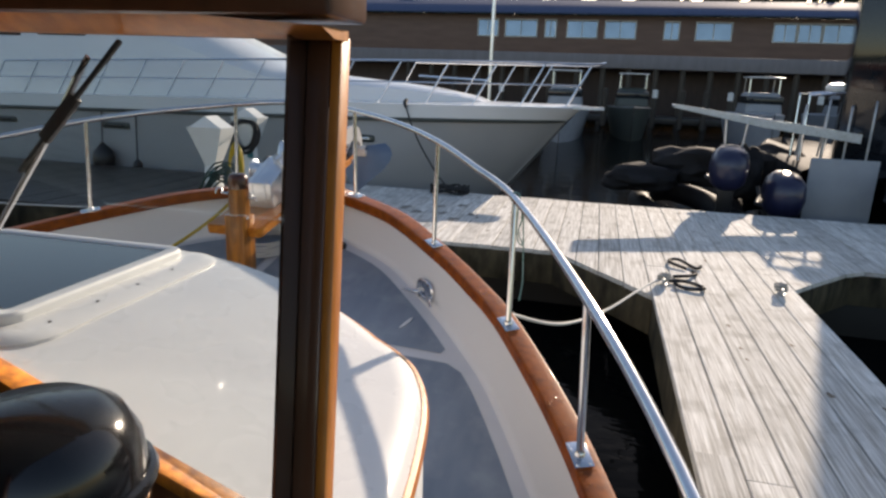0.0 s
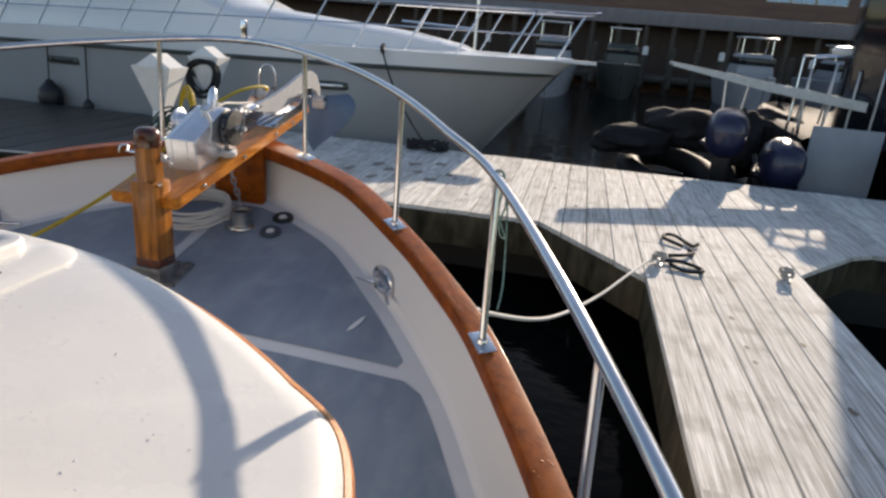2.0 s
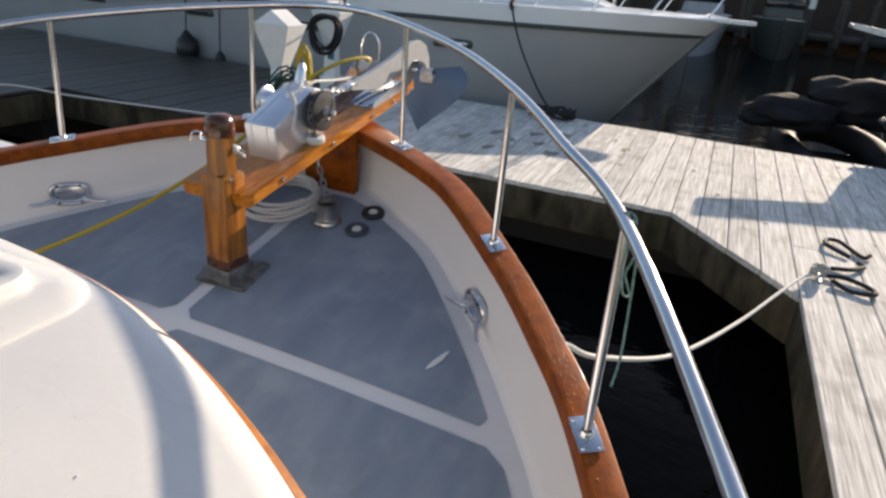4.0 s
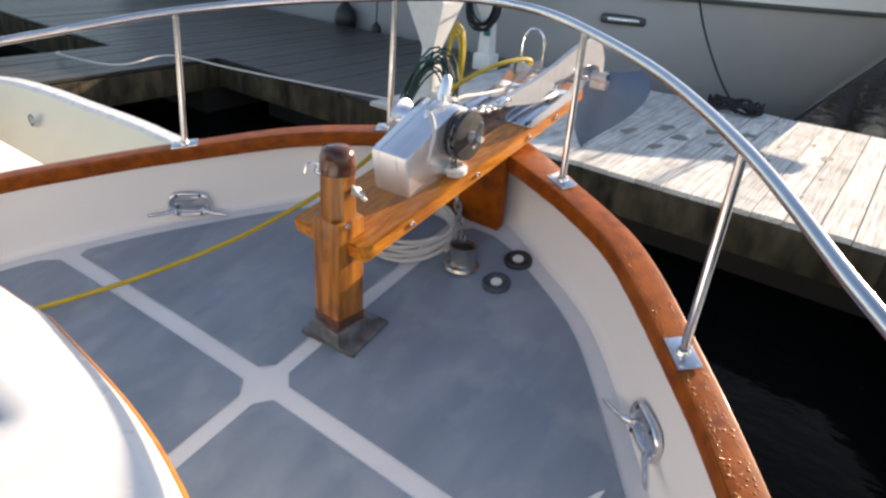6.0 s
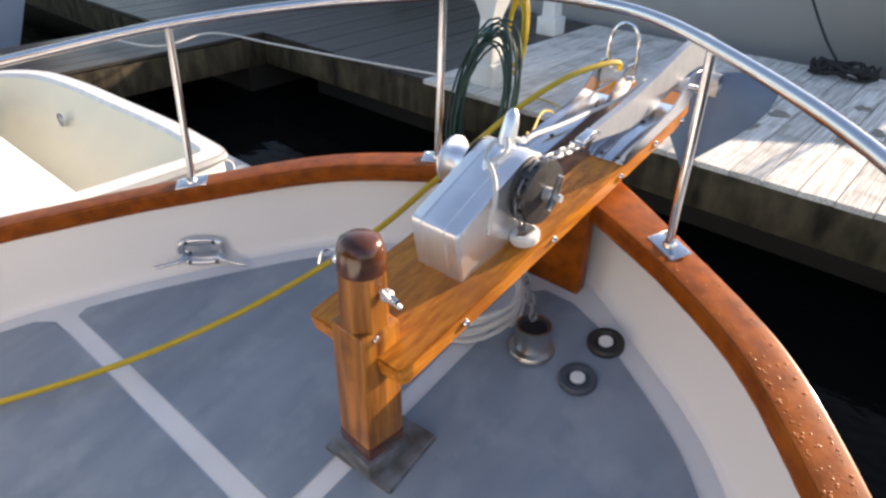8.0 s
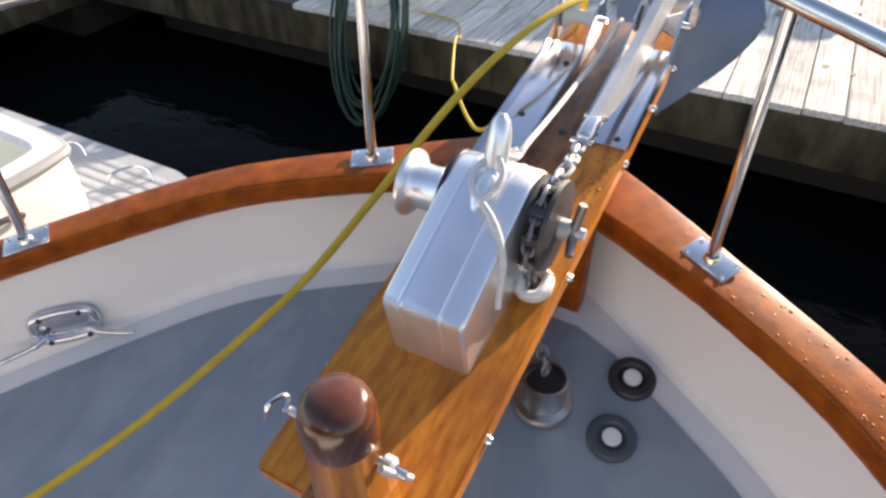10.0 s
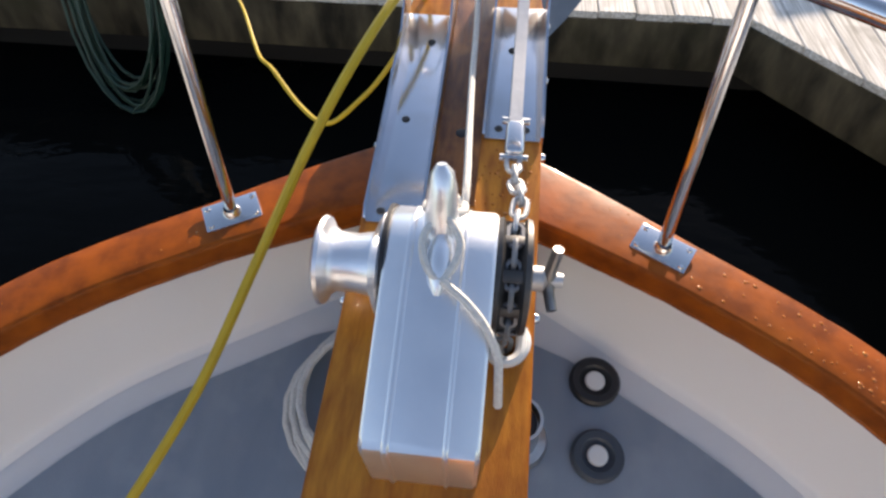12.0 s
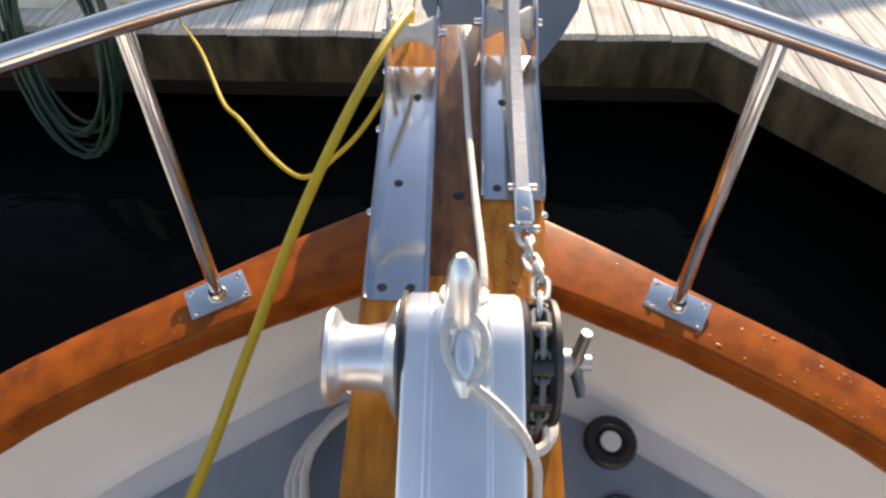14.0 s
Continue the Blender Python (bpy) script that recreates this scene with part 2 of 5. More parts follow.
def water_material():
    m = bpy.data.materials.new("harbour_water")
    m.use_nodes = True
    t = m.node_tree
    b = t.nodes["Principled BSDF"]
    b.inputs["Base Color"].default_value = (0.003, 0.0035, 0.0035, 1)
    b.inputs["Roughness"].default_value, b.inputs["IOR"].default_value = 0.05, 1.27
    b.inputs["Specular IOR Level"].default_value = 0.055
    tc = t.nodes.new("ShaderNodeTexCoord")
    mp = t.nodes.new("ShaderNodeMapping")
    mp.inputs["Scale"].default_value = (1.0, 1.9, 1.0)
    t.links.new(tc.outputs["Object"], mp.inputs[0])
    n1, n2 = t.nodes.new("ShaderNodeTexNoise"), t.nodes.new("ShaderNodeTexNoise")
    n1.inputs["Scale"].default_value, n1.inputs["Detail"].default_value = 1.3, 3
    n2.inputs["Scale"].default_value, n2.inputs["Detail"].default_value = 5.0, 2
    add = t.nodes.new("ShaderNodeMath")
    add.operation = "MULTIPLY_ADD"
    add.inputs[1].default_value = 0.3
    for n in (n1, n2):
        t.links.new(mp.outputs[0], n.inputs["Vector"])
    t.links.new(n2.outputs[0], add.inputs[0])
    t.links.new(n1.outputs[0], add.inputs[2])
    p = t.nodes.new("ShaderNodeBump")
    p.inputs["Strength"].default_value, p.inputs["Distance"].default_value = 1.0, 0.011
    t.links.new(add.outputs[0], p.inputs["Height"])
    t.links.new(p.outputs[0], b.inputs["Normal"])
    return m


M["water"] = water_material()
M["drop"] = material("water_drop_on_varnish", (0.40, 0.12, 0.014), 0.08, other=(0.30, 0.075, 0.006), spec=0.5)
M["drop_white"] = material("water_drop_on_white", (0.74, 0.75, 0.77), 0.05, coat=1.0, spec=0.7)
M["wet"] = material("wet_board", (0.20, 0.18, 0.15), 0.6, other=(0.30, 0.275, 0.235), scale=14)


# ---- mesh helpers ----
def mesh_object(name, bm, mat, parent=None, smooth=True, angle=40):
    me = bpy.data.meshes.new(name)
    bmesh.ops.recalc_face_normals(bm, faces=bm.faces)
    bm.to_mesh(me)
    bm.free()
    if smooth:
        me.polygons.foreach_set("use_smooth", [True] * len(me.polygons))
        me.set_sharp_from_angle(angle=radians(angle))
    for k in (mat if isinstance(mat, (list, tuple)) else [mat]):
        me.materials.append(k)
    ob = new(name, me)
    if parent:
        ob.parent = parent
        ob.matrix_parent_inverse = parent.matrix_world.inverted()
    return ob


def part(name, bm, mat, parent, label=""):
    ob = mesh_object(name, bm, mat, parent)
    if label:
        ob["label"] = label
    return ob


def thing(name, label, category, base=(0, 0, 0), group="", kind=""):
    ob = new(name)
    ob.matrix_world = Matrix.Translation(base)
    ob.matrix_basis = Matrix.Translation(base)
    bpy.context.view_layer.update()
    return tagged(ob, label, category, group, kind)


def box(sx, sy, sz, at=(0, 0, 0), m=None, bevel=0.004, seg=2, taper=None):
    bm = bmesh.new()
    bmesh.ops.create_cube(bm, size=1)
    for v in bm.verts:
        v.co = Vector((v.co.x * sx, v.co.y * sy, v.co.z * sz))
        if taper and v.co.z > 0:
            v.co.x *= taper
            v.co.y *= taper
    if bevel:
        bmesh.ops.bevel(bm, geom=bm.edges[:], offset=bevel, segments=seg, affect="EDGES", profile=0.5)
    bm.transform(Matrix.Translation(at) @ (m or Matrix()))
    return bm


def join(*bms):
    out = bmesh.new()
    for b in bms:
        me = bpy.data.meshes.new("tmp")
        b.to_mesh(me)
        b.free()
        out.from_mesh(me)
        bpy.data.meshes.remove(me)
    return out


def curve_points(ctrl, n=8, closed=False):
    """Catmull-Rom through the control points."""
    P = [Vector(p) for p in ctrl]
    out = []
    N = len(P)
    for i in range(N if closed else N - 1):
        p1, p2 = P[i], P[(i + 1) % N]
        p0 = P[i - 1] if (i > 0 or closed) else p1 * 2 - p2
        p3 = P[(i + 2) % N] if (i + 2 < N or closed) else p2 * 2 - p1
        for k in range(n):
            u = k / n
            out.append(0.5 * (2 * p1 + (p2 - p0) * u + (2 * p0 - 5 * p1 + 4 * p2 - p3) * u * u + (3 * p1 - p0 - 3 * p2 + p3) * u ** 3))
    if not closed:
        out.append(P[-1])
    return out


def tube(pts, r, seg=10, closed=False, flat=1.0, cap=True):
    bm = bmesh.new()
    pts = [Vector(p) for p in pts]
    N = len(pts)
    rings = []
    last = None
    for i, p in enumerate(pts):
        a = pts[i - 1] if (i or closed) else p
        b = pts[(i + 1) % N] if (i + 1 < N or closed) else p
        d = (b - a).normalized()
        if last is None:
            ref = Vector((0, 0, 1)) if abs(d.z) < 0.9 else Vector((1, 0, 0))
            u = d.cross(ref).normalized()
        else:
            u = (last - d * last.dot(d)).normalized()
        last = u
        w = d.cross(u)
        rr = r[i] if isinstance(r, (list, tuple)) else r
        rings.append([bm.verts.new(p + rr * (math.cos(2 * math.pi * k / seg) * u + flat * math.sin(2 * math.pi * k / seg) * w)) for k in range(seg)])
    for i in range(N if closed else N - 1):
        A, B = rings[i], rings[(i + 1) % N]
        for k in range(seg):
            bm.faces.new((A[k], A[(k + 1) % seg], B[(k + 1) % seg], B[k]))
    if not closed and cap:
        bm.faces.new(rings[0][::-1])
        bm.faces.new(rings[-1])
    return bm


def lathe(profile, seg=24, m=None):
    """profile: (radius, height) pairs, turned round z."""
    bm = bmesh.new()
    rings = []
    for r, z in profile:
        if r < 1e-6:
            rings.append([bm.verts.new((0, 0, z))])
        else:
            rings.append([bm.verts.new((r * math.cos(2 * math.pi * k / seg), r * math.sin(2 * math.pi * k / seg), z)) for k in range(seg)])
    for A, B in zip(rings, rings[1:]):
        for k in range(seg):
            f = [A[k % len(A)], A[(k + 1) % len(A)], B[(k + 1) % len(B)], B[k % len(B)]]
            f = list(dict.fromkeys(f))
            if len(f) > 2:
                bm.faces.new(f)
    if m:
        bm.transform(m)
    return bm


def loft(rows, closed_u=False):
    bm = bmesh.new()
    V = [[bm.verts.new(p) for p in r] for r in rows]
    for A, B in zip(V, V[1:]):
        n = len(A)
        for k in range(n if closed_u else n - 1):
            bm.faces.new((A[k], A[(k + 1) % n], B[(k + 1) % n], B[k]))
    return bm


def prism(outline, z0, z1, bevel=0.0):
    """A flat outline (x, y) raised from z0 to z1."""
    bm = bmesh.new()
    f = bm.faces.new([bm.verts.new((x, y, z0)) for x, y in outline])
    r = bmesh.ops.extrude_face_region(bm, geom=[f])
    for v in r["geom"]:
        if isinstance(v, bmesh.types.BMVert):
            v.co.z = z1
    if bevel:
        bmesh.ops.bevel(bm, geom=bm.edges[:], offset=bevel, segments=2, affect="EDGES")
    return bm


def solid(bm, depth):
    """Thicken a sheet."""
    bmesh.ops.recalc_face_normals(bm, faces=bm.faces)
    bmesh.ops.solidify(bm, geom=bm.faces[:], thickness=depth)
    return bm


AX = {"x": pose(0, 0, 0, 0, 90, 0), "y": pose(0, 0, 0, -90, 0, 0), "z": Matrix()}


def turned(profile, axis, at, seg=24):
    return lathe(profile, seg, Matrix.Translation(at) @ AX[axis])

# ---- levels ----
WATER, DOCK = -1.0, -0.25

# ---- water ----
bm = bmesh.new()
bmesh.ops.create_grid(bm, x_segments=2, y_segments=2, size=1500)
ob = mesh_object("water", bm, M["water"])
ob.location.z = WATER
tagged(ob, "dark rippled harbour water reflecting docks and boats", "water", kind="structure")

# ---- own boat: hull, deck, bulwark, cap rail ----
CAP = [(0.0, 1.055), (0.19, 0.965), (0.435, 0.825), (0.79, 0.60), (1.125, 0.24), (1.40, -0.10), (1.65, -0.47), (1.995, -1.20), (2.23, -2.0), (2.36, -3.0), (2.42, -4.5), (2.42, -7.0)]


def cap_z(y):
    return 0.62 + 0.21 * y + (0.012 * y * y if y < 0 else 0)


def deck_z(y):
    return cap_z(y) - 0.308 + 0.02 * min(0, max(-1, y))


def camber(x):
    return -0.020 * x * x


cap_line = [Vector((p.x, p.y, 0)) for p in curve_points([(x, y, 0) for x, y in CAP], 16)]


def offset_line(d):
    """The cap's centre line moved inboard by d."""
    out = []
    for i, p in enumerate(cap_line):
        a, b = cap_line[max(0, i - 1)], cap_line[min(len(cap_line) - 1, i + 1)]
        t = (b - a).normalized()
        if i == 0:
            t = Vector((1, 0, 0))
        n = Vector((t.y, -t.x, 0))
        q = p + n * d
        q.x = max(q.x, 0.0)
        out.append(q)
    return out


def both_sides(line):
    return [Vector((-p.x, p.y, p.z)) for p in line[:0:-1]] + line


boat = thing("trawler_yacht", "white fibreglass trawler yacht with grey non-skid foredeck and varnished trim", "boat", (0, -3, -0.7))

# hull outside
rows = []
for k, (dd, hz) in enumerate(((-0.02, 0.0), (-0.005, -0.38), (0.10, -0.7), (0.22, -1.1), (0.4, -2.0))):
    ln = both_sides(offset_line(dd))
    rows.append([(p.x, p.y - 0.10 * max(0, k - 1) * max(0.0, min(1.0, 1.6 - abs(p.x))), max(-1.35, cap_z(p.y) - 0.02 + hz)) for p in ln])
part("hull", loft(rows), M["gelcoat"], boat, "glossy white hull side")

# bulwark inside, coved into the deck
rows = []
for dd, up, base in ((0.012, -0.03, "cap"), (0.022, -0.14, "cap"), (0.034, 0.045, "deck"), (0.038, 0.020, "deck"), (0.046, 0.008, "deck"), (0.060, 0.001, "deck")):
    rows.append([(p.x, p.y, (cap_z(q.y) if base == "cap" else deck_z(p.y) + camber(p.x)) + up) for p, q in zip(both_sides(offset_line(dd)), both_sides(cap_line))])
part("bulwark", loft(rows), M["bulwark"], boat, "off-white painted inner bulwark")

# deck sheet and raised non-skid panels
def deck_sheet(outline_line, lift):
    """A sheet between the two sides of the boat, cut across."""
    rows = []
    for p in outline_line:
        rows.append([(p.x * k / 8, p.y, deck_z(p.y) + camber(p.x * k / 8) + lift) for k in range(-8, 9)])
    return rows


ln = [p for p in offset_line(0.05)]
part("deck", loft(deck_sheet(ln, 0.0)), M["margin"], boat, "pale grey painted deck margins")


def inner_half(y, d):
    """Half-breadth of the deck at y, inboard of the cap line by d."""
    l2 = offset_line(d)
    for a, b in zip(l2, l2[1:]):
        if a.y >= y >= b.y:
            u = (a.y - y) / max(1e-6, a.y - b.y)
            return a.x + u * (b.x - a.x)
    return l2[-1].x if y < l2[-1].y else 0.0


def panel(name, y0, y1, side, xin, n=26):
    """One non-skid panel between two stations on one side, from xin out to the margin, with rounded corners."""
    rows = []
    r = 0.045
    for i in range(n + 1):
        u = i / n
        y = y0 + (y1 - y0) * u
        e = min(y - y0, y1 - y)
        cut = r - math.sqrt(max(0, r * r - max(0, r - e) ** 2)) if e < r else 0
        xo = inner_half(y, 0.125) - cut
        xi = xin + cut
        if xo - xi < 0.01:
            xo = xi + 0.01
        rows.append([(side * (xi + (xo - xi) * k / 10), y, deck_z(y) + camber(xi + (xo - xi) * k / 10) + 0.004) for k in range(11)])
    bm = loft(rows)
    part(name, bm, M["nonskid"], boat, "blue-grey non-skid deck panel")


for sgn in (1, -1):
    panel("deck_panel", -0.225, 0.80, sgn, 0.033)
    panel("deck_panel", -1.55, -0.29, sgn, 0.033)
    panel("deck_panel", -6.5, -1.62, sgn, 1.55, n=14)

# cap rail with rounded section, wider towards the stem
def cap_inner(y):
    return 0.034 + 0.030 * max(0.0, min(1.0, (y - 0.1) / 0.7)) + 0.055 * max(0.0, min(1.0, (y - 0.80) / 0.2))


prof = [(-1.0, -0.030), (-1.0, 0.004), (-0.985, 0.011), (-0.95, 0.0155), (-0.90, 0.017), (-0.86, 0.0175), (-0.3, 0.019), (0.3, 0.019), (0.86, 0.0175), (0.90, 0.017), (0.95, 0.0155), (0.985, 0.011), (1.0, 0.004), (1.0, -0.014), (0.99, -0.030), (0.85, -0.036), (-0.85, -0.036)]
fine = {round(0.002 * k, 3): offset_line(0.002 * k) for k in range(-36, 66)}
for sgn in (1, -1):
    rows, bead, outer = [], [], []
    for i, c in enumerate(cap_line):
        inn, out_ = cap_inner(c.y), -0.062
        at_d = lambda d: fine[round(0.002 * round(d / 0.002), 3)][i]
        zc = cap_z(c.y)
        rows.append([(sgn * at_d((inn + out_) / 2 + u * (inn - out_) / 2).x, at_d((inn + out_) / 2 + u * (inn - out_) / 2).y, zc + z - 0.017) for u, z in prof])
        q = at_d(inn - 0.012)
        bead.append((sgn * q.x, q.y, zc - 0.056))
        q = at_d(out_)
        outer.append((sgn * q.x, q.y, zc - 0.05))
    part("cap_rail", loft(rows, closed_u=True), M["teak"], boat, "varnished teak cap rail beaded with water")
    part("cap_moulding", tube(bead, 0.010, 6), M["teak"], boat, "varnished bead under the cap rail")
    part("rub_strip", tube(outer, 0.008, 6), M["steel"], boat)

# stem block under the plank
bm = box(0.30, 0.05, 0.36, (0.02, 0.865, deck_z(0.86) + 0.16), bevel=0.006)
part("stem_board", bm, M["teak"], boat, "varnished stem board below the plank")

# trunk cabin: cambered top with rounded front corners, sides raked
TR = [(0.0, -0.855), (0.45, -0.895), (0.78, -0.975), (1.10, -1.09), (1.30, -1.18), (1.415, -1.27), (1.50, -1.45), (1.55, -1.70), (1.58, -2.0), (1.58, -2.34)]
tl = curve_points([(x, y, 0) for x, y in TR], 6)
tl2 = both_sides([Vector(p) for p in tl])


def trunk_z(x, y):
    x = abs(x)
    return 0.85 - 0.02 * x * x - 0.045 * x ** 4 if x < 1.28 else 0.815 - 0.07 * x * x


def inset(line, k, dy):
    return [Vector((p.x * k, (p.y + 2.34) * (1 - dy) - 2.34, 0)) for p in line]


rows = []
for k, dy, dz in ((1.02, -0.03, None), (1.015, -0.02, -0.04), (1.0, 0.0, -0.012), (0.988, 0.012, -0.002), (0.96, 0.035, 0.0), (0.85, 0.14, 0.0), (0.6, 0.42, 0.0), (0.3, 0.72, 0.0), (0.0, 1.0, 0.0)):
    row = []
    for p in inset(tl2, k, dy):
        z = deck_z(p.y) - 0.02 if dz is None else trunk_z(p.x, p.y) + dz
        row.append((p.x, p.y, z))
    rows.append(row)
part("trunk_cabin", loft(rows), M["gelcoat"], boat, "white cambered trunk cabin top with water drops")
trim = []
for p in tl2:
    u = min(1.0, max(0.0, (abs(p.x) - 0.80) / 0.5))
    p = inset([p], 1.006 + 0.006 * u, -0.012 - 0.006 * u)[0]
    trim.append((p.x, p.y, trunk_z(p.x, p.y) - 0.055 + 0.005 * u))
trim = tube(trim, 0.021, 8)
part("trunk_trim", trim, M["house_wood"], boat, "varnished wood rub moulding round the trunk")

# deck hatch on the trunk
hatch = thing("deck_hatch", "white framed deck hatch with smoked acrylic lid", "hatch", (0.0, -1.44, 0.84))
HC, HZ = (0.0, -1.40), 0.84


def round_rect(hx, hy, rad, n=6):
    """A rectangle with rounded corners about the hatch's middle."""
    out = []
    for sx, sy, a0 in ((1, 1, 0), (-1, 1, 90), (-1, -1, 180), (1, -1, 270)):
        for k in range(n + 1):
            a = radians(a0 + 90 * k / n)
            out.append((HC[0] + sx * (hx - rad) + rad * math.cos(a), HC[1] + sy * (hy - rad) + rad * math.sin(a)))
    return out


def rim(steps, rad):
    """Nested rounded rectangles at rising or falling heights."""
    return loft([[(x, y, z) for x, y in round_rect(hx, hy, max(0.01, rad - (steps[0][0] - hx)))] for hx, hy, z in steps], closed_u=True)


part("hatch_base", rim(((0.575, 0.485, HZ - 0.06), (0.57, 0.48, HZ + 0.006), (0.555, 0.465, HZ + 0.014), (0.47, 0.43, HZ + 0.022), (0.40, 0.36, HZ + 0.022)), 0.13), M["gelcoat"], hatch, "low moulded hatch coaming")
part("hatch_frame", rim(((0.445, 0.405, HZ + 0.018), (0.445, 0.405, HZ + 0.044), (0.437, 0.397, HZ + 0.052), (0.395, 0.355, HZ + 0.052), (0.387, 0.347, HZ + 0.046), (0.387, 0.347, HZ + 0.03)), 0.07), M["white_plastic"], hatch, "white rounded frame")
part("hatch_lid", prism(round_rect(0.390, 0.350, 0.03), HZ + 0.03, HZ + 0.046), M["smoked"], hatch, "dark smoked acrylic pane")
for sx in (-1, 1):
    for k in range(4):
        part("screw", turned([(0, 0.004), (0.005, 0.003), (0.006, 0)], "z", (sx * 0.505, -1.18 - 0.18 * k, HZ + 0.018), 10), M["black"], hatch)

# ---- pilothouse corner (front wall, post, windshield) ----
PY = -2.275


def raked(bm):
    """Lean a front part forward at its top."""
    for v in bm.verts:
        v.co.y += 0.21 * (v.co.z - 1.43)
        v.co.x -= 0.04 * (v.co.z - 1.43) * (1 if v.co.x > 0 else -1)
    return bm


def capped(bm, n):
    vs = [v for v in bm.verts]
    bm.faces.new(vs[:n])
    bm.faces.new(vs[-n:][::-1])
    bmesh.ops.recalc_face_normals(bm, faces=bm.faces)
    return bm


house = thing("pilothouse", "varnished wood pilothouse with glazed front window", "pilothouse", (0, -3.5, 0.0))
# One post in two woods: bright for its lit side, dark for its shaded face.
part("corner_post", raked(box(0.016, 0.036, 1.84, (1.581, PY + 0.050, 0.69), bevel=0.003)), M["house_wood"], house, "corner post's starboard side, sunlight painted as brighter varnish")
part("inner_post", raked(box(0.036, 0.036, 1.84, (1.5545, PY + 0.050, 0.69), bevel=0.003)), M["dark_wood"], house, "post's aft face, shade painted as darker wood")
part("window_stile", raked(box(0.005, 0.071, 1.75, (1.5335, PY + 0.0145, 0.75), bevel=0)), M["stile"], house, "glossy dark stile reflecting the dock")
rows = []
for k in range(-8, 9):
    hx = 0.1985 * k
    up = 0.012 + 0.060 * max(0.0, 1.62 - abs(hx))
    up = min(up, 0.045)
    rows.append([(hx, PY + 0.080, 1.605), (hx, PY + 0.030, 1.605), (hx, PY - 0.015, 1.605 + up), (hx, PY + 0.080, 1.605 + up)])
part("head_rail", capped(loft(rows, closed_u=True), 4), M["house_wood"], house, "varnished chamfered head rail")
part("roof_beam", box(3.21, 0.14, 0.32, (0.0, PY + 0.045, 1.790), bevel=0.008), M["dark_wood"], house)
SILL_X, SILL_Z = 1.16, 1.040
for sx in (1, -1):
    sill = box(0.86, 0.045, 0.024, (0, 0, 0), m=pose(0, 0, 0, 0, sx * 21.6, 0), bevel=0.006)
    sill.transform(Matrix.Translation((sx * SILL_X, PY - 0.085, SILL_Z)))
    part("window_sill", sill, M["post"], house, "varnished sloping window sill")
for sx in (1, -1):
    ap = box(0.86, 0.03, 0.46, (0, 0, -0.245), m=pose(0, 0, 0, 0, sx * 21.6, 0), bevel=0.003)
    ap.transform(Matrix.Translation((sx * SILL_X, PY - 0.085, SILL_Z)))
    part("sill_apron", ap, M["dark_wood"], house)
part("window_sill", box(1.44, 0.045, 0.024, (0, PY - 0.085, 1.20), bevel=0.006), M["post"], house)
part("lower_wall", box(2.9, 0.04, 0.5, (0, PY - 0.10, 0.42), bevel=0.004), M["dark_wood"], house)
glass = part("windshield", raked(box(3.055, 0.006, 0.95, (0.0, PY + 0.012, 1.13), bevel=0)), M["glass"], house, "clear windshield glass")
glass.visible_shadow = False
part("roof", box(3.5, 3.4, 0.06, (-0.02, -3.95, 1.97), bevel=0.02), M["gelcoat"], house)
part("port_wall", box(0.06, 3.2, 2.0, (-1.56, -3.85, 0.9), bevel=0.006), M["dark_wood"], house)
part("aft_wall", box(3.1, 0.06, 2.0, (-0.03, -5.5, 0.9), bevel=0.006), M["dark_wood"], house)
part("side_wall", box(0.05, 2.2, 2.0, (1.54, -4.4, 0.9), bevel=0.006), M["dark_wood"], house)
part("house_floor", box(3.0, 3.2, 0.05, (0.0, -3.9, -0.10), bevel=0.004), M["dark_wood"], house)
part("dash", box(2.9, 0.35, 0.06, (-0.05, PY - 0.45, 0.74), bevel=0.01), M["dark_wood"], house)
wiper = thing("windscreen_wiper", "black windscreen wiper on a bright arm across the glass", "wiper", (1.0, PY + 0.03, 1.4))
part("blade", box(0.008, 0.010, 0.30, (1.136, PY + 0.035, 1.49), m=pose(0, 0, 0, 0, 45, 0), bevel=0.003), M["black"], wiper)
part("blade_clip", box(0.022, 0.012, 0.10, (1.12, PY + 0.035, 1.475), m=pose(0, 0, 0, 0, 45, 0), bevel=0.004), M["black"], wiper)
part("arm", tube([(0.93, PY + 0.03, 1.23), (1.09, PY + 0.045, 1.45), (1.177, PY + 0.042, 1.571)], 0.0055, 8), M["steel"], wiper, "bright wiper arm")
wheel = thing("compass_binnacle", "glossy black domed compass binnacle at the helm", "compass", (1.34, -2.55, 0.77))
part("dome", lathe([(0.120, 0.0), (0.122, 0.05), (0.116, 0.10), (0.098, 0.135), (0.07, 0.153), (0.0, 0.158)], 32, Matrix.Translation((1.33, -2.55, 1.01))), M["gloss_black"], wheel)
part("rim", tube([(1.33 + 0.122 * math.cos(a), -2.55 + 0.122 * math.sin(a), 1.06) for a in [2 * math.pi * k / 32 for k in range(32)]], 0.010, 8, closed=True), M["gloss_black"], wheel)
part("stalk", box(0.16, 0.16, 0.26, (1.33, -2.55, 0.89), bevel=0.02), M["gloss_black"], wheel)

